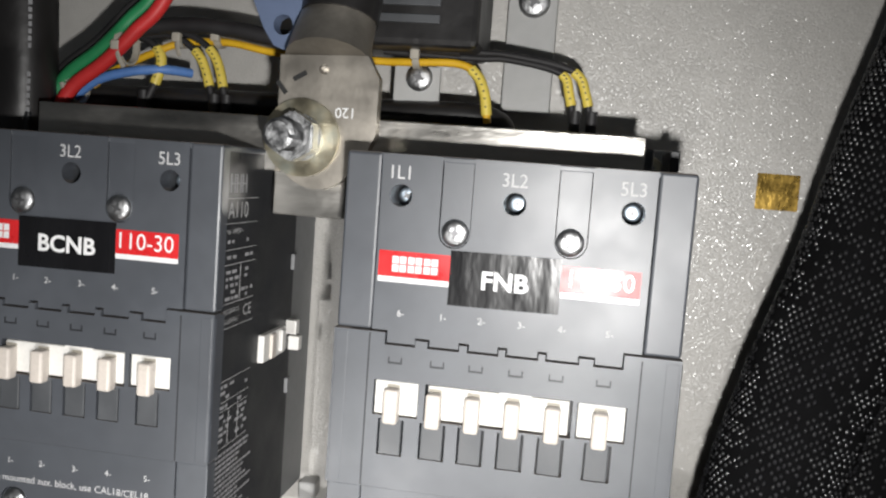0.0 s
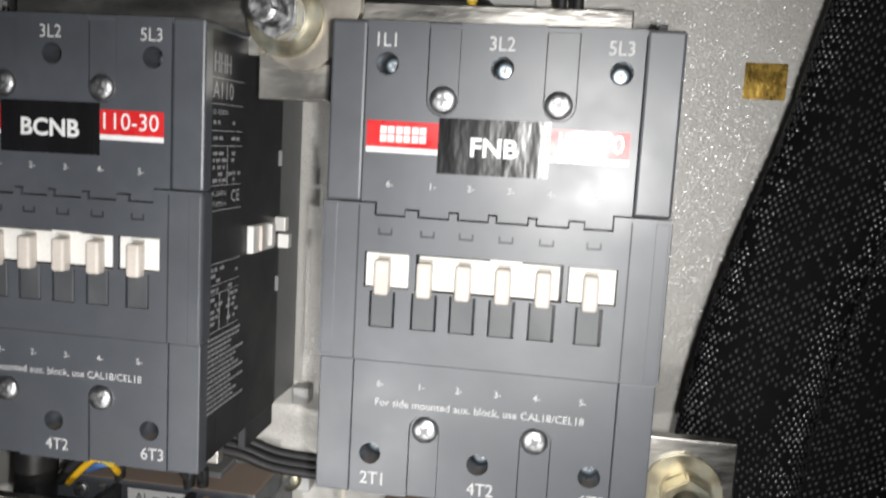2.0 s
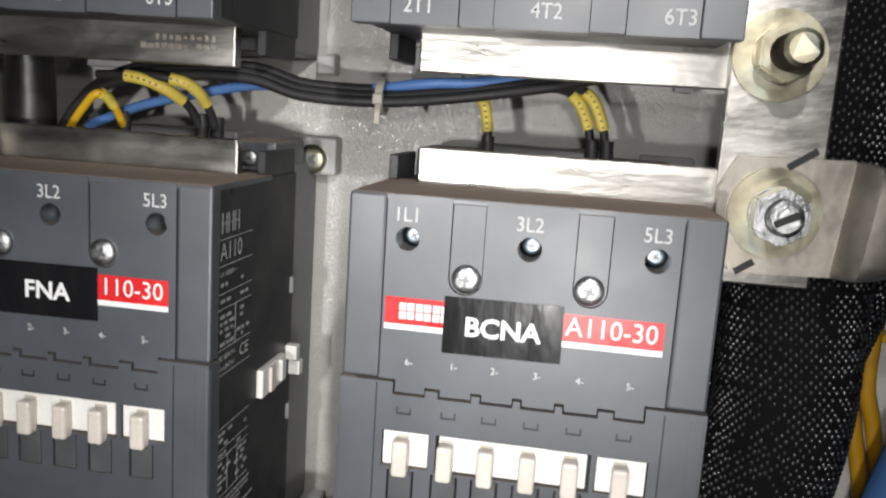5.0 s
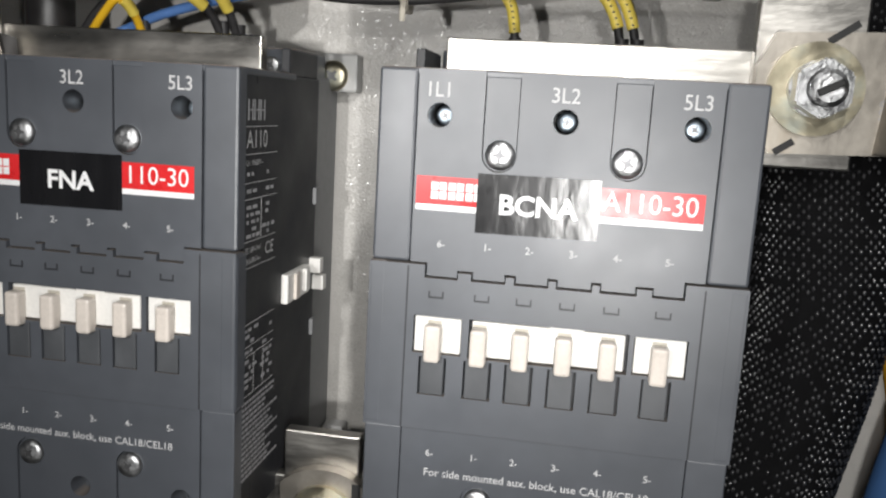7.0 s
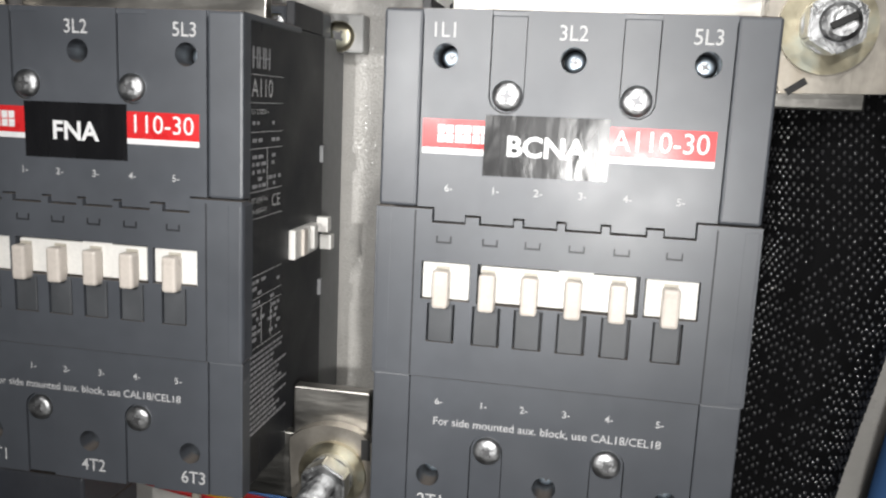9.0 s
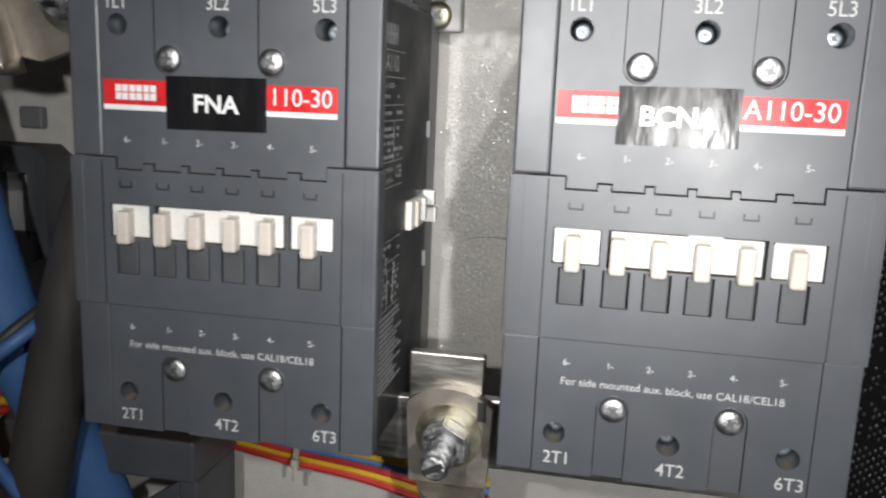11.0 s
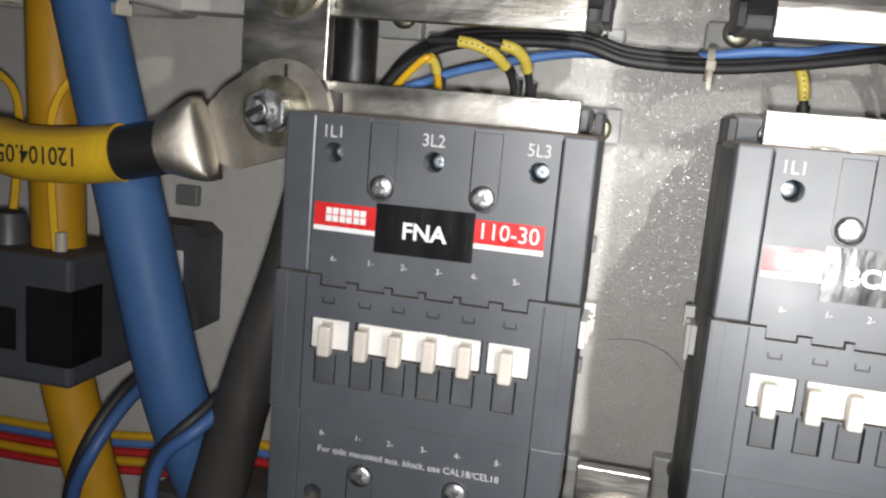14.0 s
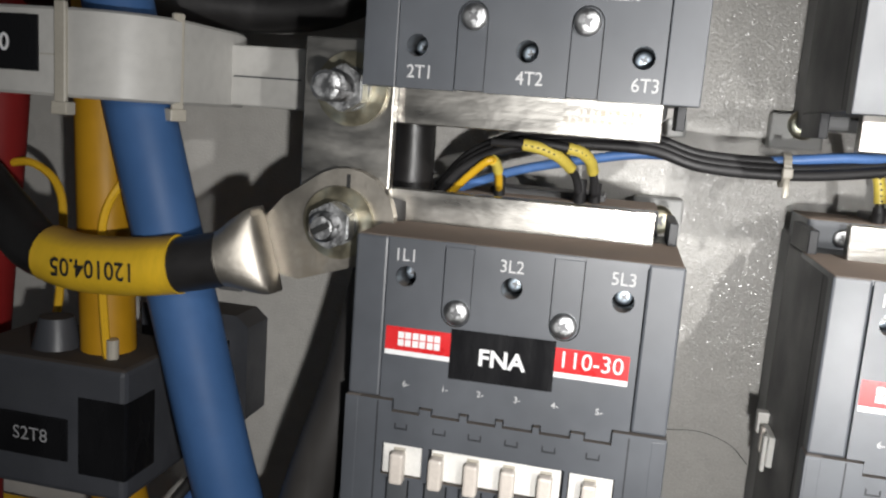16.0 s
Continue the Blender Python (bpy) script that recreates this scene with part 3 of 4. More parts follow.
def stud_bolt(x, z, y0=30.2, tip=3.0, mat=None, ink=False, wide=12.7):
    """A bolt end with washers and nut, standing out of a bar whose face is at y0."""
    e = thing("bolt", x, y0, z, "zinc-plated bolt with washers and a hexagon nut on the link bar", "bolt", "busbar bolts")
    mat = mat or M_ZINC
    bm = cyl(BM(), (0, -1.8, 0), wide, 1.8, seg=48)
    part("washer", bm, M_YZINC, e, "wide yellowish washer")
    part("spring_washer", cyl(BM(), (0, -4.2, 0), 7.6, 2.4, seg=32), mat, e)
    bm = cyl(BM(), (0, -11.2, 0), 8.2, 7.0, seg=6)
    bmesh.ops.bevel(bm, geom=bm.edges[:], offset=0.0006, segments=2, affect="EDGES")
    part("nut", bm, mat, e)
    bm = BM()
    n, length = 24, y0 - tip
    pitch, r = 1.5, 4.9
    rows = []
    steps = int(length / pitch * 2)
    for s in range(steps + 1):
        rr = r if s % 2 else r - 0.75
        if s == steps:
            rr = r - 1.2
        rows.append([bm.verts.new(mm(rr * math.cos(2 * math.pi * k / n), -s * pitch / 2 - pitch / 2 * (k / n), rr * math.sin(2 * math.pi * k / n))) for k in range(n)])
    for A, B in zip(rows, rows[1:]):
        for k in range(n):
            bm.faces.new((A[k], A[(k + 1) % n], B[(k + 1) % n], B[k]))
    bm.faces.new(rows[-1])
    thread = part("thread", bm, mat, e, "threaded bolt end")
    if ink:
        end = -steps * pitch / 2 - pitch
        part("ink_mark", box(BM(), -3.4, 3.4, end - 0.25, end + 0.6, -0.9, 0.9, 0.2, 1), M_INK_DARK, thread, at=pose(0, 0, 0, 0, -28, 0))


stud_bolt(65.0, -130.5, mat=M_YZINC)
stud_bolt(68.0, -174.0, 25.5, 10.0, ink=True)
stud_bolt(-202.0, -132.0)
# next two: the black tip bar puts the stud end's dark into colour
stud_bolt(-202.6, -178.0, 25.5, 8, ink=True)
stud_bolt(-67.3, -319.7, 25.5, -1, ink=True, wide=11.2)
stud_bolt(-73.0, 15.5, 25.5)


# ---- cable lugs and power cables ----
def flared(stations, o):
    """A barrel pressed from a round end into a wide flat one; stations are (point, half width, half thickness, squareness)."""
    bm, rows, n = BM(), [], 40
    d = (Vector(stations[-1][0]) - Vector(stations[0][0])).normalized()
    s = d.cross(Vector((0, 1, 0))).normalized()
    u = s.cross(d).normalized()
    for p, w, h, q in stations:
        row = []
        for k in range(n):
            a = 2 * math.pi * k / n
            c, v = math.cos(a), math.sin(a)
            row.append(bm.verts.new(mm(*(Vector(p) - o + s * w * math.copysign(abs(c) ** q, c) + u * h * math.copysign(abs(v) ** q, v)))))
        rows.append(row)
    for A, B in zip(rows, rows[1:]):
        for k in range(n):
            bm.faces.new((A[k], A[(k + 1) % n], B[(k + 1) % n], B[k])).smooth = True
    bm.faces.new(rows[-1])
    bm.faces.new(rows[0])
    return bm


def lug(name_label, x, z, outline, barrel, radii, y=25.6, t=4.6, shrink=None, hole=None):
    """A crimped lug: flat palm on a bolt, barrel, and heat-shrink over the cable."""
    e = thing("cable_lug", x, y, z, name_label, "cable lug", "cable lugs")
    holes = [[(a - x, c - z) for a, c in ring(*hole)]] if hole else []
    bm = sheet(BM(), [(a - x, c - z) for a, c in outline], holes, 0, t)
    part("palm", bm, M_LUG, e, "flat tinned palm with crimp marks")
    if radii:
        part("barrel", tube(BM(), [(a - x, b - y, c - z) for a, b, c in barrel], 0, 18, 6, 0.9, radii), M_LUG, e, "crimped tinned barrel", smooth=True)
    else:
        part("barrel", flared(barrel, Vector((x, y, z))), M_LUG, e, "crimped tinned barrel flattened towards the bolt", smooth=True)
    if shrink:
        pts, r = shrink
        part("heat_shrink", tube(BM(), [(a - x, b - y, c - z) for a, b, c in pts], r, 18, 8), M_SHRINK, e, "black heat-shrink sleeve", smooth=True)
    return e


def rounded(cx, cz, r, a0, a1, n=10):
    return [(cx + r * math.cos(radians(a0 + (a1 - a0) * k / n)), cz + r * math.sin(radians(a0 + (a1 - a0) * k / n))) for k in range(n + 1)]


right = lug("tinned cable lug bolted to the upright link bar", 68, -174,
    [(57, -159), (88, -158), (90, -191), (58, -192), (52.5, -181), (52.5, -168)],
    [((112, 31, -177), 10.8, 10.8, 1.0), ((107, 29.5, -176.6), 11.8, 10.6, 0.95), ((102, 27.5, -176), 13.4, 9.8, 0.75), ((96, 25.5, -175.4), 15.2, 8.4, 0.5), ((90.5, 24, -174.8), 16.4, 6.6, 0.38), ((88.6, 24.6, -174.6), 16.5, 5.0, 0.32), ((86.5, 26.4, -174.5), 16.3, 2.6, 0.3)], None, shrink=([(106, 29, -176), (125, 38, -179), (160, 52, -186), (230, 70, -200)], 12.5))
part("ink_mark", box(BM(), 6, 15, -0.12, 0, 10.5, 12.5), M_INK_DARK, right, at=pose(0.004, 0, 0, 0, -35, 0))
part("ink_mark", box(BM(), -14, -8, -0.12, 0, -16.5, -14.5), M_INK_DARK, right, at=pose(-0.006, 0, 0.003, 0, -35, 0))
writing("120", 3.0, M_INK_DIM, right, 19, -0.1, -5, rot=(90, -90, 0), name="stamp")

left = lug("tinned cable lug with a marked power cable", -203, -178,
    [(-237, -186), (-224, -171), *rounded(-201, -177, 18, 120, -40), (-196, -193), (-217, -200), (-228, -198)],
    [((-251, 16.8, -196.8), 8.4, 8.4, 1.0), ((-246, 17.4, -195.3), 9.0, 8.8, 1.0), ((-241, 18.2, -193.8), 10.6, 8.9, 0.9), ((-236, 19.2, -192.3), 13.2, 8.2, 0.66), ((-231, 20.2, -190.8), 15.2, 7.0, 0.42), ((-229, 20.9, -190.2), 15.5, 6.2, 0.34), ((-226.6, 23.6, -189.5), 15.4, 3.0, 0.3)], None, shrink=([(-242.5, 17.8, -194.2), (-262, 15.5, -198.5), (-290, 15, -201.5), (-316, 18, -199), (-334, 24, -190), (-362, 34, -172)], 10.0))
bm = tube(BM(), [(a + 203, b - 25.6, c + 178) for a, b, c in ((-258, 15.8, -197.6), (-275, 15.2, -200.2), (-297, 15.4, -201.3), (-311, 17.2, -199.6))], 10.7, 20)
band = part("marker_sleeve", bm, M_BAND, left, "yellow marker sleeve with black numbers", smooth=True)
writing("120104.05", 6.6, M_INK_DARK, band, -82, -21.8, -22.3, rot=(90, 178, 1), name="number", squeeze=0.86, thick=0.012)
part("ink_mark", box(BM(), 2.2, 3.6, -0.12, 0, 11, 17), M_INK_DARK, left)

upper = lug("tinned cable lug bolted above the contactors", -73, 15.5,
    [(-82, 42), (-52.5, 43), (-48.5, 36), (-48.5, 18), (-53, 8), *rounded(-68, 13, 14, -30, -150), (-82, 4)],
    [(-67, 29, 41), (-67, 33, 49), (-66, 37, 58), (-66, 39, 66)], (14.5, 11.5), shrink=([(-66, 36, 56), (-65, 40, 75), (-64, 44, 120), (-62, 60, 200)], 13.0), hole=(-67, 38, 1.7))
writing("120", 3.4, M_LABEL, upper, 14, -0.1, 9, rot=(90, 180, 0), name="stamp")
for x0, z0, a in ((-8, 16, 50), (-4, 9, 20), (3, -10, 40), (-2, 20, -30)):
    part("ink_mark", box(BM(), -2.5, 2.5, -0.12, 0, -0.8, 0.8), M_INK_DARK, upper, at=pose(x0 / 1000, 0, z0 / 1000, 0, a, 0))

lower = lug("tinned cable lug bolted below the contactors", -67, -320,
    [(-81, -338), (-82.5, -311), *rounded(-67.7, -325, 21.5, 133, 47, 12), (-53, -311), (-54, -338)],
    [(-67, 31, -339), (-67, 34, -347), (-68, 37, -358)], (12.5, 11), shrink=([(-67, 36, -352), (-68, 42, -380), (-70, 55, -450)], 12.5))
part("ink_mark", box(BM(), 9, 12, -0.12, 0, 6, 13), M_INK_DARK, lower)


def cable(name, label, cat, pts, r, mat, group="", flat=1.0, seg=16):
    e = thing(name, *pts[0], label, cat, group)
    o = pts[0]
    part("sheath", tube(BM(), [tuple(a - b for a, b in zip(p, o)) for p in pts], r, seg, 8, flat), mat, e, smooth=True)
    return e


# ---- black braided sleeves ----
def braided(pts, r, flat, seed, label):
    e = thing("braided_sleeve", *pts[0], label, "cable sleeve", "braided sleeves")
    o = Vector(pts[0])
    loc = [tuple(Vector(p) - o) for p in pts]
    part("core", tube(BM(), loc, r - 0.08, 28, 10, flat), M_BRAID_UNDER, e, smooth=True)
    path = smooth_path(loc, 60)
    rnd = random.Random(seed)
    verts, faces = [], []
    ups, run, last, row = Vector((0.13, 1, 0.07)), 0.0, path[0], 0
    step = 1.65
    for i, p in enumerate(path[1:-1], 1):
        run += (p - last).length
        last = p
        if run < step:
            continue
        run -= step
        row += 1
        d = (path[i + 1] - path[i - 1]).normalized()
        s = d.cross(ups).normalized()
        u = s.cross(d).normalized()
        n = int(2 * math.pi * r * 0.87 / 2.6)
        for k in range(n):
            a = 2 * math.pi * (k + 0.5 * (row % 2)) / n + row * 0.006
            c = p + s * r * math.cos(a) + u * r * flat * math.sin(a)
            # glinting bumps left out in patches, imitating the shade of folds and dents
            fold_dark = noise.noise(Vector((c.x * 0.05, a * 1.6, c.z * 0.022 + seed)))
            if rnd.random() < 0.12 + 0.9 * max(0.0, fold_dark - 0.12):
                continue
            nrm = (s * math.cos(a) + u * math.sin(a) / flat).normalized()
            nrm = (nrm + 0.14 * Vector((rnd.uniform(-1, 1), rnd.uniform(-1, 1), rnd.uniform(-1, 1)))).normalized()
            tl = d.cross(nrm).normalized()
            dl = nrm.cross(tl)
            q = len(verts)
            w, h, top = rnd.uniform(0.52, 0.68), rnd.uniform(0.8, 1.05), rnd.uniform(0.3, 0.42)
            verts.append(tuple((c + nrm * top) * 0.001))
            for f, lift in ((0.55, 0.72), (1.0, -0.5)):
                for m in range(6):
                    b = math.pi * m / 3
                    verts.append(tuple((c + dl * h * f * math.cos(b) + tl * w * f * math.sin(b) + nrm * top * lift) * 0.001))
            for m in range(6):
                m2 = (m + 1) % 6
                faces += [(q, q + 1 + m, q + 1 + m2), (q + 1 + m, q + 7 + m, q + 7 + m2, q + 1 + m2)]
    me = bpy.data.meshes.new("braid")
    me.from_pydata(verts, [], faces)
    me.materials.append(M_BRAID)
    for poly in me.polygons:
        poly.use_smooth = True
    ob = new("braid", me)
    ob.parent = e
    ob["kind"] = "stuff"
    ob["label"] = "glinting black woven yarn"


braided([(162, 74, 150), (137, 66, 64), (125, 63, 24), (115, 62, -17), (101, 61, -62), (91, 60, -105), (86, 60, -160), (86, 60, -205), (86, 60, -250), (75, 62, -315), (60, 64, -420)], 22.5, 0.75, 3, "black braided cable sleeve hanging beside the contactors")
braided([(205, 80, 150), (180, 76, 64), (163, 74, -17), (140, 72, -97), (117, 73, -150), (97, 77, -205), (86, 80, -250), (74, 82, -315), (60, 84, -420)], 24, 0.7, 5, "second black braided cable sleeve, folded against the first")


# ---- coil wires and small wiring ----
def ferrule_wire(pts, wire_r, wire_mat, group, label, marker=None, boot=True, number=""):
    """A thin wire into a coil terminal: insulation, yellow marker sleeve, black boot. pts run to the terminal."""
    e = thing("coil_wire", *pts[-1], label, "wire", group)
    o = Vector(pts[-1])
    loc = [tuple(Vector(p) - o) for p in pts]
    part("insulation", tube(BM(), loc, wire_r, 10, 6), wire_mat, e, smooth=True)
    path = smooth_path(loc, 10)
    n = len(path)
    if marker:
        a, b = int(marker[0] * n), int(marker[1] * n)
        seg = path[a:b]
        m = part("marker_sleeve", tube(BM(), [tuple(v) for v in (seg[0], seg[len(seg) // 3], seg[2 * len(seg) // 3], seg[-1])], wire_r + 0.55, 12, 6), M_SLEEVE_Y, e, "yellow marker sleeve", smooth=True)
        bm = BM()
        for k in range(1, len(seg) - 1, 1):
            v = seg[k]
            d = (seg[min(k + 1, len(seg) - 1)] - seg[k - 1]).normalized()
            if k % 2:
                box(bm, v.x - 0.4, v.x + 0.4, v.y - wire_r - 0.66, v.y - wire_r - 0.5, v.z - 0.25, v.z + 0.25)
        part("print", bm, M_INK_DARK, m)["kind"] = "stuff"
    if boot:
        part("boot", tube(BM(), [tuple(path[-1] + Vector((0, 0, -3))), tuple(path[-1] + Vector((0, 0, 2))), tuple(path[-1] + Vector((0, 0, 6.5)))], wire_r + 0.75, 12, 3), M_WIRE_K, e, "black ferrule boot", smooth=True)
    return e


def dz(pts, dx, dzz):
    return [(x + dx, y, z + dzz) for x, y, z in pts]


# above the upper pair
ferrule_wire([(-178, 72, 32), (-170, 72, 38), (-153, 72, 46), (-141, 74, 51), (-122, 74, 52), (-101, 74, 49), (-63, 74, 48), (-50, 73, 48), (-29, 72, 48), (-21, 72, 41), (-18, 72, 27)], 1.5, M_WIRE_Y, "coil wires", "yellow coil wire with a printed marker sleeve", (0.83, 0.985), False)
ferrule_wire([(-60, 76, 52), (-25, 75, 51), (-12, 74, 51), (7, 72, 47), (11, 72, 40), (14, 72, 27)], 1.3, M_WIRE_K, "coil wires", "black coil wire with a printed marker sleeve", (0.62, 0.9))
ferrule_wire([(-60, 75, 54), (-25, 74, 53), (-12, 73, 52.5), (11, 71, 48), (17, 71, 40), (20, 71, 27)], 1.3, M_WIRE_K, "coil wires", "black coil wire with a printed marker sleeve", (0.62, 0.9))
ferrule_wire([(-170, 70, 50), (-158, 71, 52), (-150, 72, 47), (-150, 72, 38), (-156, 72, 25)], 1.6, M_WIRE_K, "coil wires", "black coil wire with a yellow marker sleeve", (0.45, 0.85))
ferrule_wire([(-160, 71, 52), (-145, 72, 53), (-135, 72, 48), (-130, 72, 40), (-126, 72, 25)], 1.4, M_WIRE_K, "coil wires", "black coil wire with a yellow marker sleeve", (0.5, 0.86))
ferrule_wire([(-155, 71, 54), (-140, 72, 54.5), (-129, 72, 49), (-124, 72, 40), (-121, 72, 25)], 1.4, M_WIRE_K, "coil wires", "black coil wire with a yellow marker sleeve", (0.5, 0.86))
# between the pairs
ferrule_wire([(-172, 60, -168), (-163, 56, -159), (-156, 54, -153.5), (-154, 60, -157), (-154, 68, -166)], 1.5, M_WIRE_Y, "coil wires", "yellow coil wire with a black boot", (0.55, 0.8))
ferrule_wire([(-156, 54, -147), (-143, 52, -147), (-133, 54, -149.5), (-126, 62, -156), (-123.5, 68, -165)], 1.6, M_WIRE_K, "coil wires", "black coil wire with a yellow marker sleeve", (0.24, 0.72))
ferrule_wire([(-146, 54, -146), (-132, 53, -146.5), (-122, 56, -149), (-119, 63, -156), (-118, 69, -166)], 1.6, M_WIRE_K, "coil wires", "black coil wire with a yellow marker sleeve", (0.32, 0.74))
ferrule_wire([(-40, 62, -146), (-28, 68, -144), (-22, 72, -147), (-19.5, 72, -156), (-19, 72, -166)], 1.5, M_WIRE_K, "coil wires", "black coil wire with a yellow marker sleeve", (0.45, 0.82))
ferrule_wire([(-20, 63, -144), (2, 68, -142), (10, 72, -145), (15, 72, -154), (17, 72, -165)], 1.5, M_WIRE_K, "coil wires", "black coil wire with a printed yellow sleeve", (0.42, 0.8))
ferrule_wire([(-14, 64, -143.5), (6, 69, -141), (15, 72, -144), (20, 72, -154), (22, 72, -165)], 1.5, M_WIRE_K, "coil wires", "black coil wire with a printed yellow sleeve", (0.42, 0.8))
# harness between the pairs
for k, (dy, ddz, r) in enumerate(((0, 0, 2.0), (3, 2.2, 2.0), (-2.5, -1.8, 1.9))):
    cable("harness_wire", "black control wire tied into the harness", "wire", dz([(-178, 66 + dy, -168), (-166, 62 + dy, -155), (-150, 60 + dy, -147), (-130, 59 + dy, -144), (-101, 58 + dy, -143.5), (-82, 58 + dy, -148), (-56, 58 + dy, -148.5), (-32, 59 + dy, -146), (-3, 62 + dy, -141), (12, 65 + dy, -137.5), (30, 68 + dy, -133)], 0, ddz), r, M_WIRE_K, "harness wires", seg=10)
cable("harness_wire", "blue control wire tied into the harness", "wire", [(-170, 70, -166), (-147, 68, -157), (-118, 66, -150), (-98, 65, -147), (-74, 64, -148), (-53, 60, -145.2), (-37, 58, -143.0), (-20, 60, -141.5), (8, 66, -135)], 1.8, M_WIRE_B, "harness wires", seg=10)


def zip_tie(x, y, z, r, label="natural nylon cable tie round the wires", axis="x", tail=(0, 0, -6)):
    e = thing("cable_tie", x, y, z, label, "cable tie", "cable ties")
    bm = BM()
    n = 20
    rows = []
    for k in range(n):
        a = 2 * math.pi * k / n
        c, s = math.cos(a), math.sin(a)
        pts = []
        for rr, w in ((r, -1.3), (r + 0.9, -1.3), (r + 0.9, 1.3), (r, 1.3)):
            pts.append(bm.verts.new(mm(*((w, rr * c, rr * s) if axis == "x" else (rr * c, rr * s, w)))))
        rows.append(pts)
    for A, B in zip(rows, rows[1:] + rows[:1]):
        for k in range(4):
            bm.faces.new((A[k], A[(k + 1) % 4], B[(k + 1) % 4], B[k]))
    part("strap", bm, M_TIE, e)
    h = part("head", box(BM(), -1.7, 1.7, -r - 2.4, -r + 0.4, -2.6, 1.0, 0.5), M_TIE, e)
    part("tail", tube(BM(), [(0, -r - 1, -2), tuple(Vector((0, -r - 2, -3)) + Vector(tail) * 0.5), tuple(Vector((0, -r - 2, -3)) + Vector(tail))], 1.0, 6, 3, 0.5), M_TIE, e)


zip_tie(-54.5, 59, -148.5, 5.2)
zip_tie(-46.0, 72, 51, 4.6, tail=(0, 1, 7))
zip_tie(-141, 73, 53, 3.6, tail=(2, 0, -5))
zip_tie(-125, 73, 54, 3.8, tail=(1, 0, 6))
zip_tie(-158, 62, 47, 6.5, tail=(4, 0, -6))
zip_tie(-178, 62, 30, 5.5, tail=(-2, 0, 4))
# loom at the upper end
for mat, off, nm in ((M_WIRE_R, (0, -6, -2), "red"), (M_WIRE_G, (-3.5, -4, 2.5), "green"), (M_WIRE_K, (-9, 2, 6), "black"), (M_WIRE_K, (-2, 5, 9), "black")):
    cable("loom_wire", f"{nm} control wire in the tied loom", "wire", [(a + off[0], b + off[1], c + off[2]) for a, b, c in ((-184, 62, 20), (-176, 62, 32), (-163, 62, 42), (-151, 62, 54), (-140, 62, 66), (-125, 64, 100))], 2.7 if nm in ("red", "green") else 2.2, mat, "loom wires", seg=10)
cable("loom_wire", "blue control wire below the tied loom", "wire", [(-182, 66, 27), (-172, 66, 34), (-160, 68, 38), (-148, 72, 40), (-140, 80, 40)], 1.9, M_WIRE_B, "loom wires", seg=10)
cable("loom_wire", "black control wires above the contactors", "wire", [(-182, 66, 38), (-163, 67, 52), (-140, 68, 57), (-117, 68, 56), (-99, 68, 54), (-60, 70, 55), (-30, 72, 54)], 3.2, M_WIRE_K, "loom wires", seg=10)
cable("power_cable", "black power cable with printed sheath", "cable", [(-195, 52, 4), (-194, 52, 30), (-195, 52, 70), (-200, 55, 150)], 12, M_SHRINK, "power cables")
for k, (x, z) in enumerate(((-186, 50), (-186, 24))):
    bm = BM()
    for j in range(7):
        box(bm, -1.1, 1.1, -0.1, 0.1, j * 2.6, j * 2.6 + 1.7)
    tagged(part("sheath_print", bm, M_INK_DIM, None, at=pose(x / 1000, 0.0432, Z0 + (z - 8) / 1000)), "unreadable grey print on the black cable", "print", "", "stuff")
cable("power_cable", "black textured cable behind the busbars", "cable", [(-215, 82, 28), (-123, 80, 29), (-60, 79, 29), (-20, 79, 29), (-12, 86, 20), (-11, 95, 0)], 5.2, M_SHRINK, "power cables")
cable("power_cable", "black power cable standing behind the busbars", "cable", [(-188, 62, -176), (-187.5, 62, -160), (-188, 62, -131)], 8.5, M_SHRINK, "power cables")

# upper gear: bracket, strip, boxes
e = thing("mounting_strip", -7, 106, 35, "light grey upright steel strip with a screw", "bracket")
part("strip", box(BM(), -10, 10, 0, 6.9, 0, 120, 0.6), M_PAINT_FLAT, e)
pan_screw(e, 0.5, 44, 0, 6.5)
e = thing("terminal_clip", -46, 78, 34, "small bent steel clip with a zinc screw", "clip")
part("plate", box(BM(), -10, 8, 0, 2, 0, 13.5, 0.5), M_PAINT_FLAT, e)
part("foot", box(BM(), -8, 6, 2, 35, 0, 2, 0.4), M_PAINT_FLAT, e)
pan_screw(e, 0, 9, -0.2, 5.2)
e = thing("cable_shoe", -84, 34, 44, "blue-grey plastic tab with a hole", "bracket")
bm = sheet(BM(), [(-4, 2), (2, 0), (8, 1), (11, 8), (17, 17), (18, 60), (-13, 60), (-12, 17), (-8, 8)], [ring(-1, 9, 3.4)], 0, 6)
part("tab", bm, M_BLUEGREY, e)
e = thing("terminal_housing", -40, 52, 50, "dark grey moulded terminal housing", "housing")
part("housing", box(BM(), -42, 18, 6, 46, 2, 80, 2.5), M_SHRINK, e)
part("rib", box(BM(), -18, 4, 5.2, 6.4, 10, 13, 0.3), M_SLOT, e)
part("rib", box(BM(), -18, 4, 5.2, 6.4, 16, 19, 0.3), M_SLOT, e)
tagged(part("sticker", box(BM(), -8.2, 8.2, -0.15, 0.15, -7.2, 7.2), M_BRASS, None, at=pose(0.0962, 0.1128, Z0 + 0.0098)), "small worn brass-coloured foil sticker on the plate", "sticker")

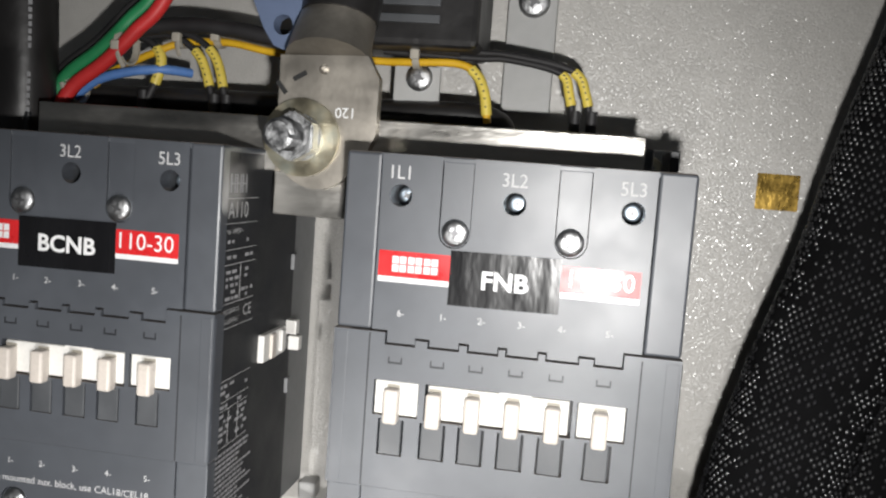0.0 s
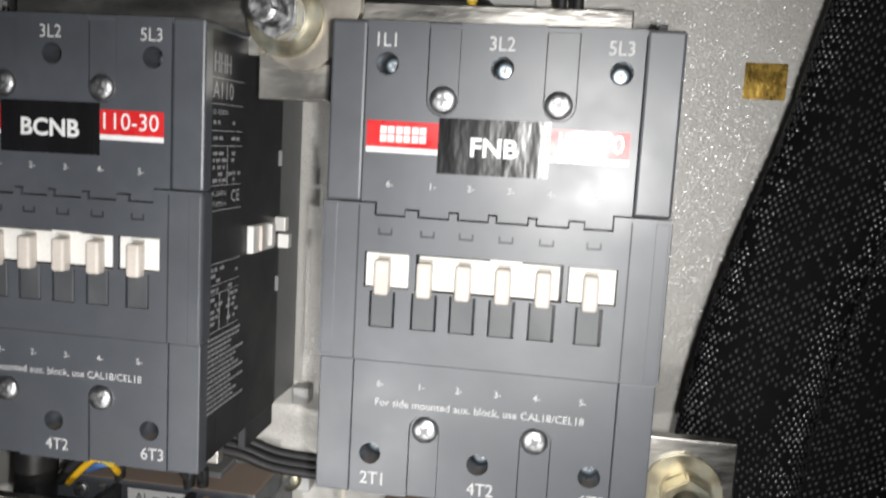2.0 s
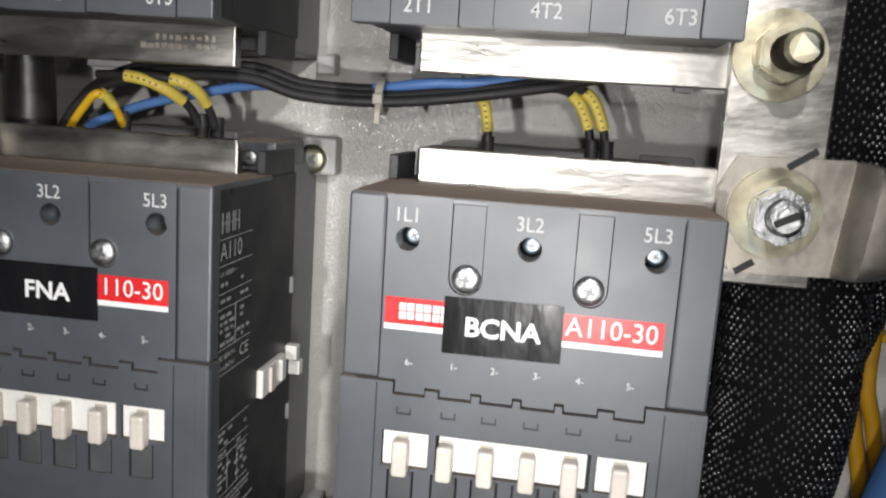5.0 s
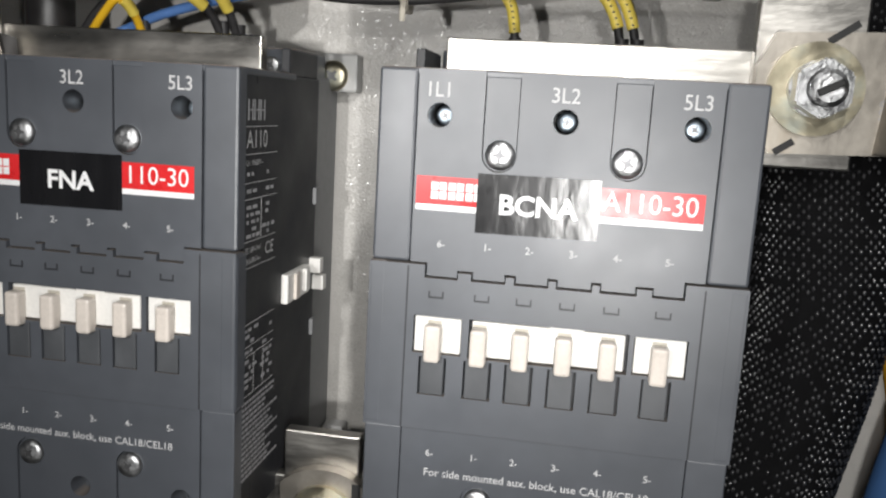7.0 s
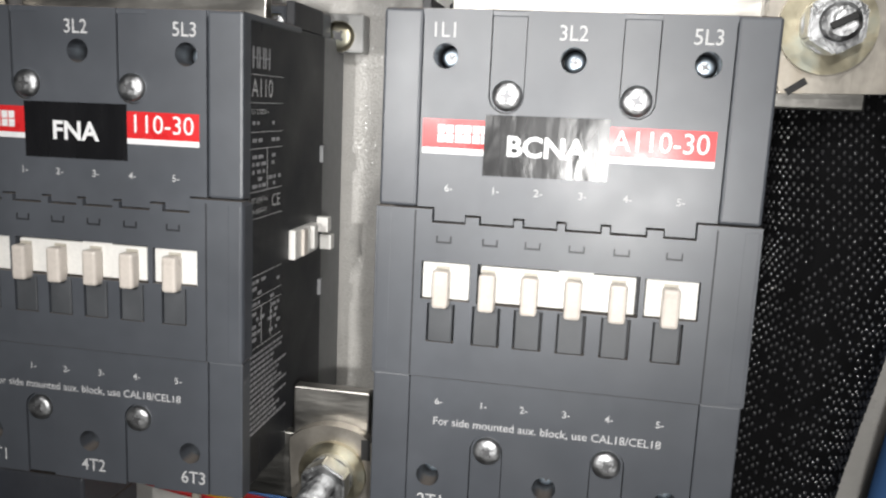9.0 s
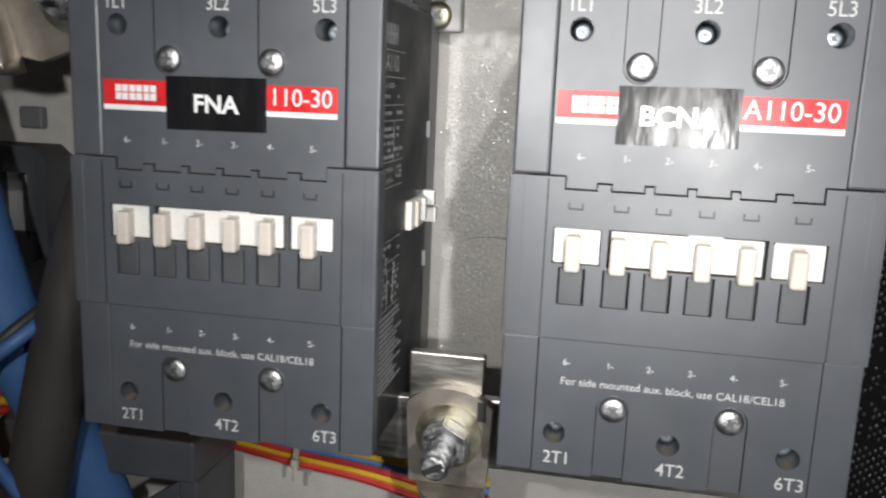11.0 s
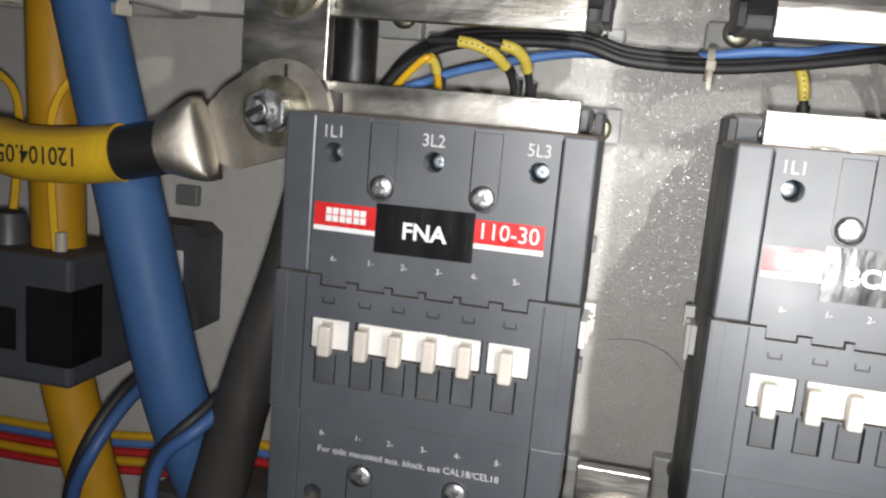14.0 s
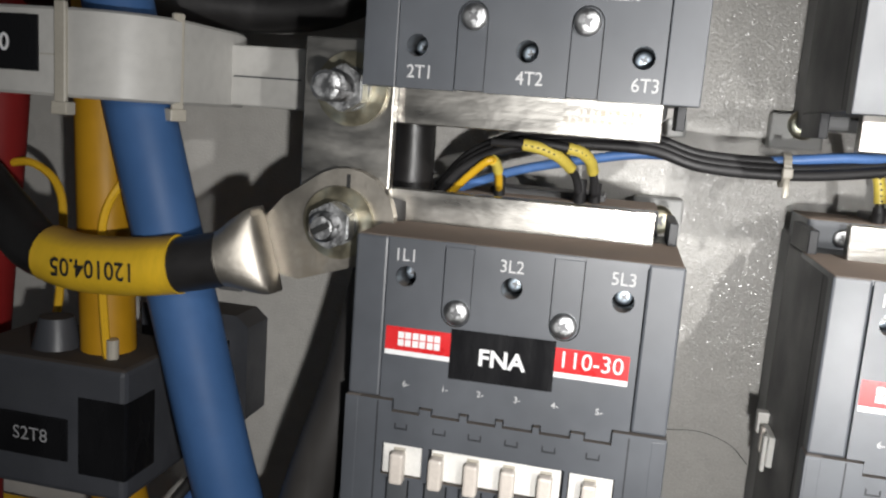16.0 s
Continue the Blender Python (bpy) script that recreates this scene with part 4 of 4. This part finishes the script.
# ---- the transformer side ----
e = thing("current_transformer", -314, 37, -292, "dark grey dusty current transformer round a yellow cable", "transformer")
part("case", box(BM(), -38, 36, -23, 25, 0, 52, 2.2), M_GREY_CT, e, "dark grey moulded case")
part("hump", cyl(BM(), (-6, -6, 51), 9.5, 13, "z", 20, 6.5), M_GREY_CT, e, smooth=True)
part("black_patch", box(BM(), 16.5, 36.3, -23.5, -22.6, 9, 39.5, 0.3), M_TAPE, e, "black square label")
part("black_patch", box(BM(), 35.6, 36.6, -22.8, -4, 9, 39.5, 0.3), M_TAPE, e, "black square label")
plate = part("name_plate", box(BM(), -28, 12, -23.8, -22.8, 13, 30, 0.6), M_TAPE, e, "black name plate with white lettering")
writing("S2T8", 5.4, M_INK_DIM, plate, -4.0, -24.0, 21.8, name="lettering")
part("foot", box(BM(), -36, -24, -18, 20, -2, 1, 0.5), M_GREY_CT, e)
e = thing("transformer_frame", -291.5, 100, -291, "dark grey plastic mounting frame on the plate", "frame")
bm = sheet(BM(), [(-30, 0), (12, 0), (24, 6), (24, 50), (18, 55), (-30, 55)], [rect(-8, 15, 13, 43)], -8, 12.8)
part("frame", bm, M_GREY_CT, e)
# pale sheet added in the opening to look like the lit plate behind
part("card", box(BM(), -9, 16, 8, 9, 12, 44), M_LABEL, e, "pale card behind the frame")
part("clip", box(BM(), 0, 12, 8, 12.6, 62, 72, 1), M_BASE, e)
cable("power_cable", "thick blue power cable beside the contactors", "cable", [(-306, 34, -60), (-296, 32, -100), (-284.5, 30, -142), (-264.5, 30, -215), (-244.6, 31, -288), (-234, 40, -330), (-222, 56, -380), (-205, 60, -460)], 12.6, M_BLUE, "power cables")
cable("power_cable", "thick yellow power cable through the transformer", "cable", [(-306, 37, -60), (-304, 37, -140), (-301, 37, -235), (-298, 37, -290), (-280, 39, -358), (-268, 42, -420), (-262, 45, -480)], 10.6, M_YELLOW, "power cables")
cable("power_cable", "thick red power cable", "cable", [(-371, 62, -60), (-373, 62, -140), (-384, 62, -245), (-390, 62, -330), (-392, 64, -460)], 13, M_RED_CABLE, "power cables")
cable("thin_wire", "thin yellow wire with a pale ferrule", "wire", [(-281, 42, -150), (-290, 34, -168), (-297, 27, -189), (-294.5, 26, -234), (-291.5, 26, -243)], 1.7, M_WIRE_Y, "thin wires", seg=8)
cable("thin_wire", "thin yellow wire looped behind the cables", "wire", [(-390, 60, -182), (-370, 60, -174), (-353, 60, -172), (-340, 60, -185), (-337, 55, -222), (-337, 50, -245)], 1.8, M_WIRE_Y, "thin wires", seg=8)
tagged(part("wire_ferrule", cyl(BM(), (0, 0, 0), 2.3, 9, "z", 12), M_TIE, None, at=pose(-0.2916, 0.026, Z0 - 0.2415)), "pale ferrule on a thin wire", "ferrule")
for mat, pts, r in ((M_WIRE_DB, [(-255, 56, -288), (-260, 46, -291), (-264, 28, -301), (-268, 14, -316), (-276, 14, -336), (-277, 18, -360), (-272, 30, -400)], 2.6), (M_WIRE_K, [(-258, 58, -284), (-262, 48, -287), (-267, 30, -297), (-272, 17, -313), (-280, 17, -336), (-281, 20, -360), (-276, 32, -400)], 2.4),
                    (M_WIRE_DB, [(-191, 62, -276), (-210, 44, -283), (-222, 14, -297), (-235, 10, -310), (-239, 10, -329), (-232, 12, -348), (-215, 20, -380)], 2.6), (M_WIRE_K, [(-191, 64, -273), (-213, 46, -280), (-226, 16, -295), (-239, 12, -311), (-243, 12, -331), (-236, 14, -350), (-218, 22, -382)], 2.2)):
    cable("thin_wire", "blue looped control wire by the power cables" if mat is M_WIRE_DB else "black looped control wire by the power cables", "wire", pts, r, mat, "thin wires", seg=10)
e = thing("conduit", -197, 34, -178, "dark grey conduit slanting beside the contactor", "conduit")
part("tube", tube(BM(), [(9, 8, 8), (1, -4, -52), (-12, -8, -103), (-27, -10, -171), (-46, -10, -252), (-70, -8, -340)], 0, 20, 10, 1.0, (8.5, 13.5)), M_CONDUIT, e, smooth=True)

# oblong core with ties and label
e = thing("ring_core", -360, 52, -142, "pale oblong plastic core held by cable ties", "ring core")


def oblong(x1, y0, y1, r, x0=-110):
    out = []
    for cx, cy, a in ((x1 - r, y1 - r, 0), (x0 + r, y1 - r, 90), (x0 + r, y0 + r, 180), (x1 - r, y0 + r, 270)):
        out += [(cx + r * math.cos(radians(a + 9 * k)), cy + r * math.sin(radians(a + 9 * k))) for k in range(11)]
    return out


bm = BM()
loops = [[bm.verts.new(mm(x, y, z)) for x, y in oblong(94 + d, -46 - d, 46 + d, 26, -110 - d)] for z, d in ((0, -1), (1, 0), (29, 0), (30, -1), (30, -5), (29, -6), (1, -6), (0, -5))]
for A, B in zip(loops, loops[1:] + loops[:1]):
    for k in range(len(A)):
        bm.faces.new((A[k], A[(k + 1) % len(A)], B[(k + 1) % len(A)], B[k]))
part("ring", bm, M_RING, e, "pale plastic ring", smooth=True)
part("seam", box(BM(), -60, 60, -46.25, -45.9, 13.9, 14.3), M_TIE, e)
part("clip", box(BM(), 93, 126, 14, 34, 1, 25, 1.0), M_RING, e, "pale plastic end clip")
part("clip_seam", box(BM(), 95, 124, 13.7, 14.1, 12.4, 13), M_SLOT, e)
for x, y, a in ((62, -46.6, 0), (92.4, -24, 62)):
    st = part("tie", box(BM(), -2.2, 2.2, -1.0, 1.0, -2.4, 32, 0.4, 1), M_TIE, e, "nylon cable tie", at=pose(x / 1000, y / 1000, 0, 0, 0, a))
    part("tie_head", box(BM(), -3.2, 3.2, -1.5, 3.5, -6, -1.5, 0.5), M_TIE, st)
lab = part("black_label", box(BM(), 10, 53, -47.0, -45.8, 8, 27, 0.4), M_TAPE, e, "black tape label with a white figure")
writing("0", 6.0, M_LABEL, lab, 40, -47.2, 17, name="figure", thick=0.02)
cable("power_cable", "black cable above the ring core", "cable", [(-420, 60, -92), (-330, 70, -98), (-262, 88, -100), (-225, 92, -92), (-205, 96, -70)], 10, M_SHRINK, "power cables")

# ---- below the contactors ----
for k, (mat, off) in enumerate(((M_WIRE_R, 0), (M_WIRE_Y, -5), (M_WIRE_B, 5), (M_WIRE_R, -10), (M_WIRE_Y, 9))):
    nm = {0: "red", 1: "yellow", 2: "blue", 3: "red", 4: "yellow"}[k]
    cable("ribbon_wire", f"{nm} control wire running along the plate", "wire", [(-520, 104, -362 + off), (-365, 104, -364 + off), (-279, 104, -356 + off), (-230, 104, -352 + off), (-185, 96, -361 + off * 0.6), (-150, 92, -365 + off * 0.5), (-110, 90, -368 + off * 0.6), (-60, 92, -378 + off)], 2.3, mat, "ribbon wires", seg=8)
zip_tie(-145, 91, -366, 6.5)
e = thing("cable_rail", -205, 50, -385, "dark dusty steel cable rail with a leg", "rail")
part("rail", box(BM(), -60, 30, 0, 40, 20, 38, 1.2), M_GREY_CT, e)
part("leg", box(BM(), 22, 30, 2, 38, -60, 20, 0.8), M_GREY_CT, e)
part("brace", box(BM(), -2, 32, 4, 8, -3, 3, 0.5), M_GREY_CT, e, at=pose(0, 0, 0, 0, -35, 0))
for x0 in (110, 117):
    cable("thin_wire", "yellow cable behind the braided sleeve", "wire", [(x0 + 12, 104, -190), (x0 + 11, 104, -240), (x0 + 16, 104, -262), (x0 + 24, 104, -300), (x0 + 30, 104, -360)], 3.0, M_YELLOW, "yellow wires", seg=10)
cable("thin_wire", "thin yellow wire behind the braided sleeve", "wire", [(95, 106, -222), (127, 106, -225), (160, 106, -228)], 1.8, M_WIRE_Y, "yellow wires", seg=8)
cable("power_cable", "thick blue power cable beside the braided sleeve", "cable", [(165, 60, -170), (140, 56, -225), (124, 52, -275), (116, 50, -320), (110, 50, -400)], 12, M_BLUE, "power cables")
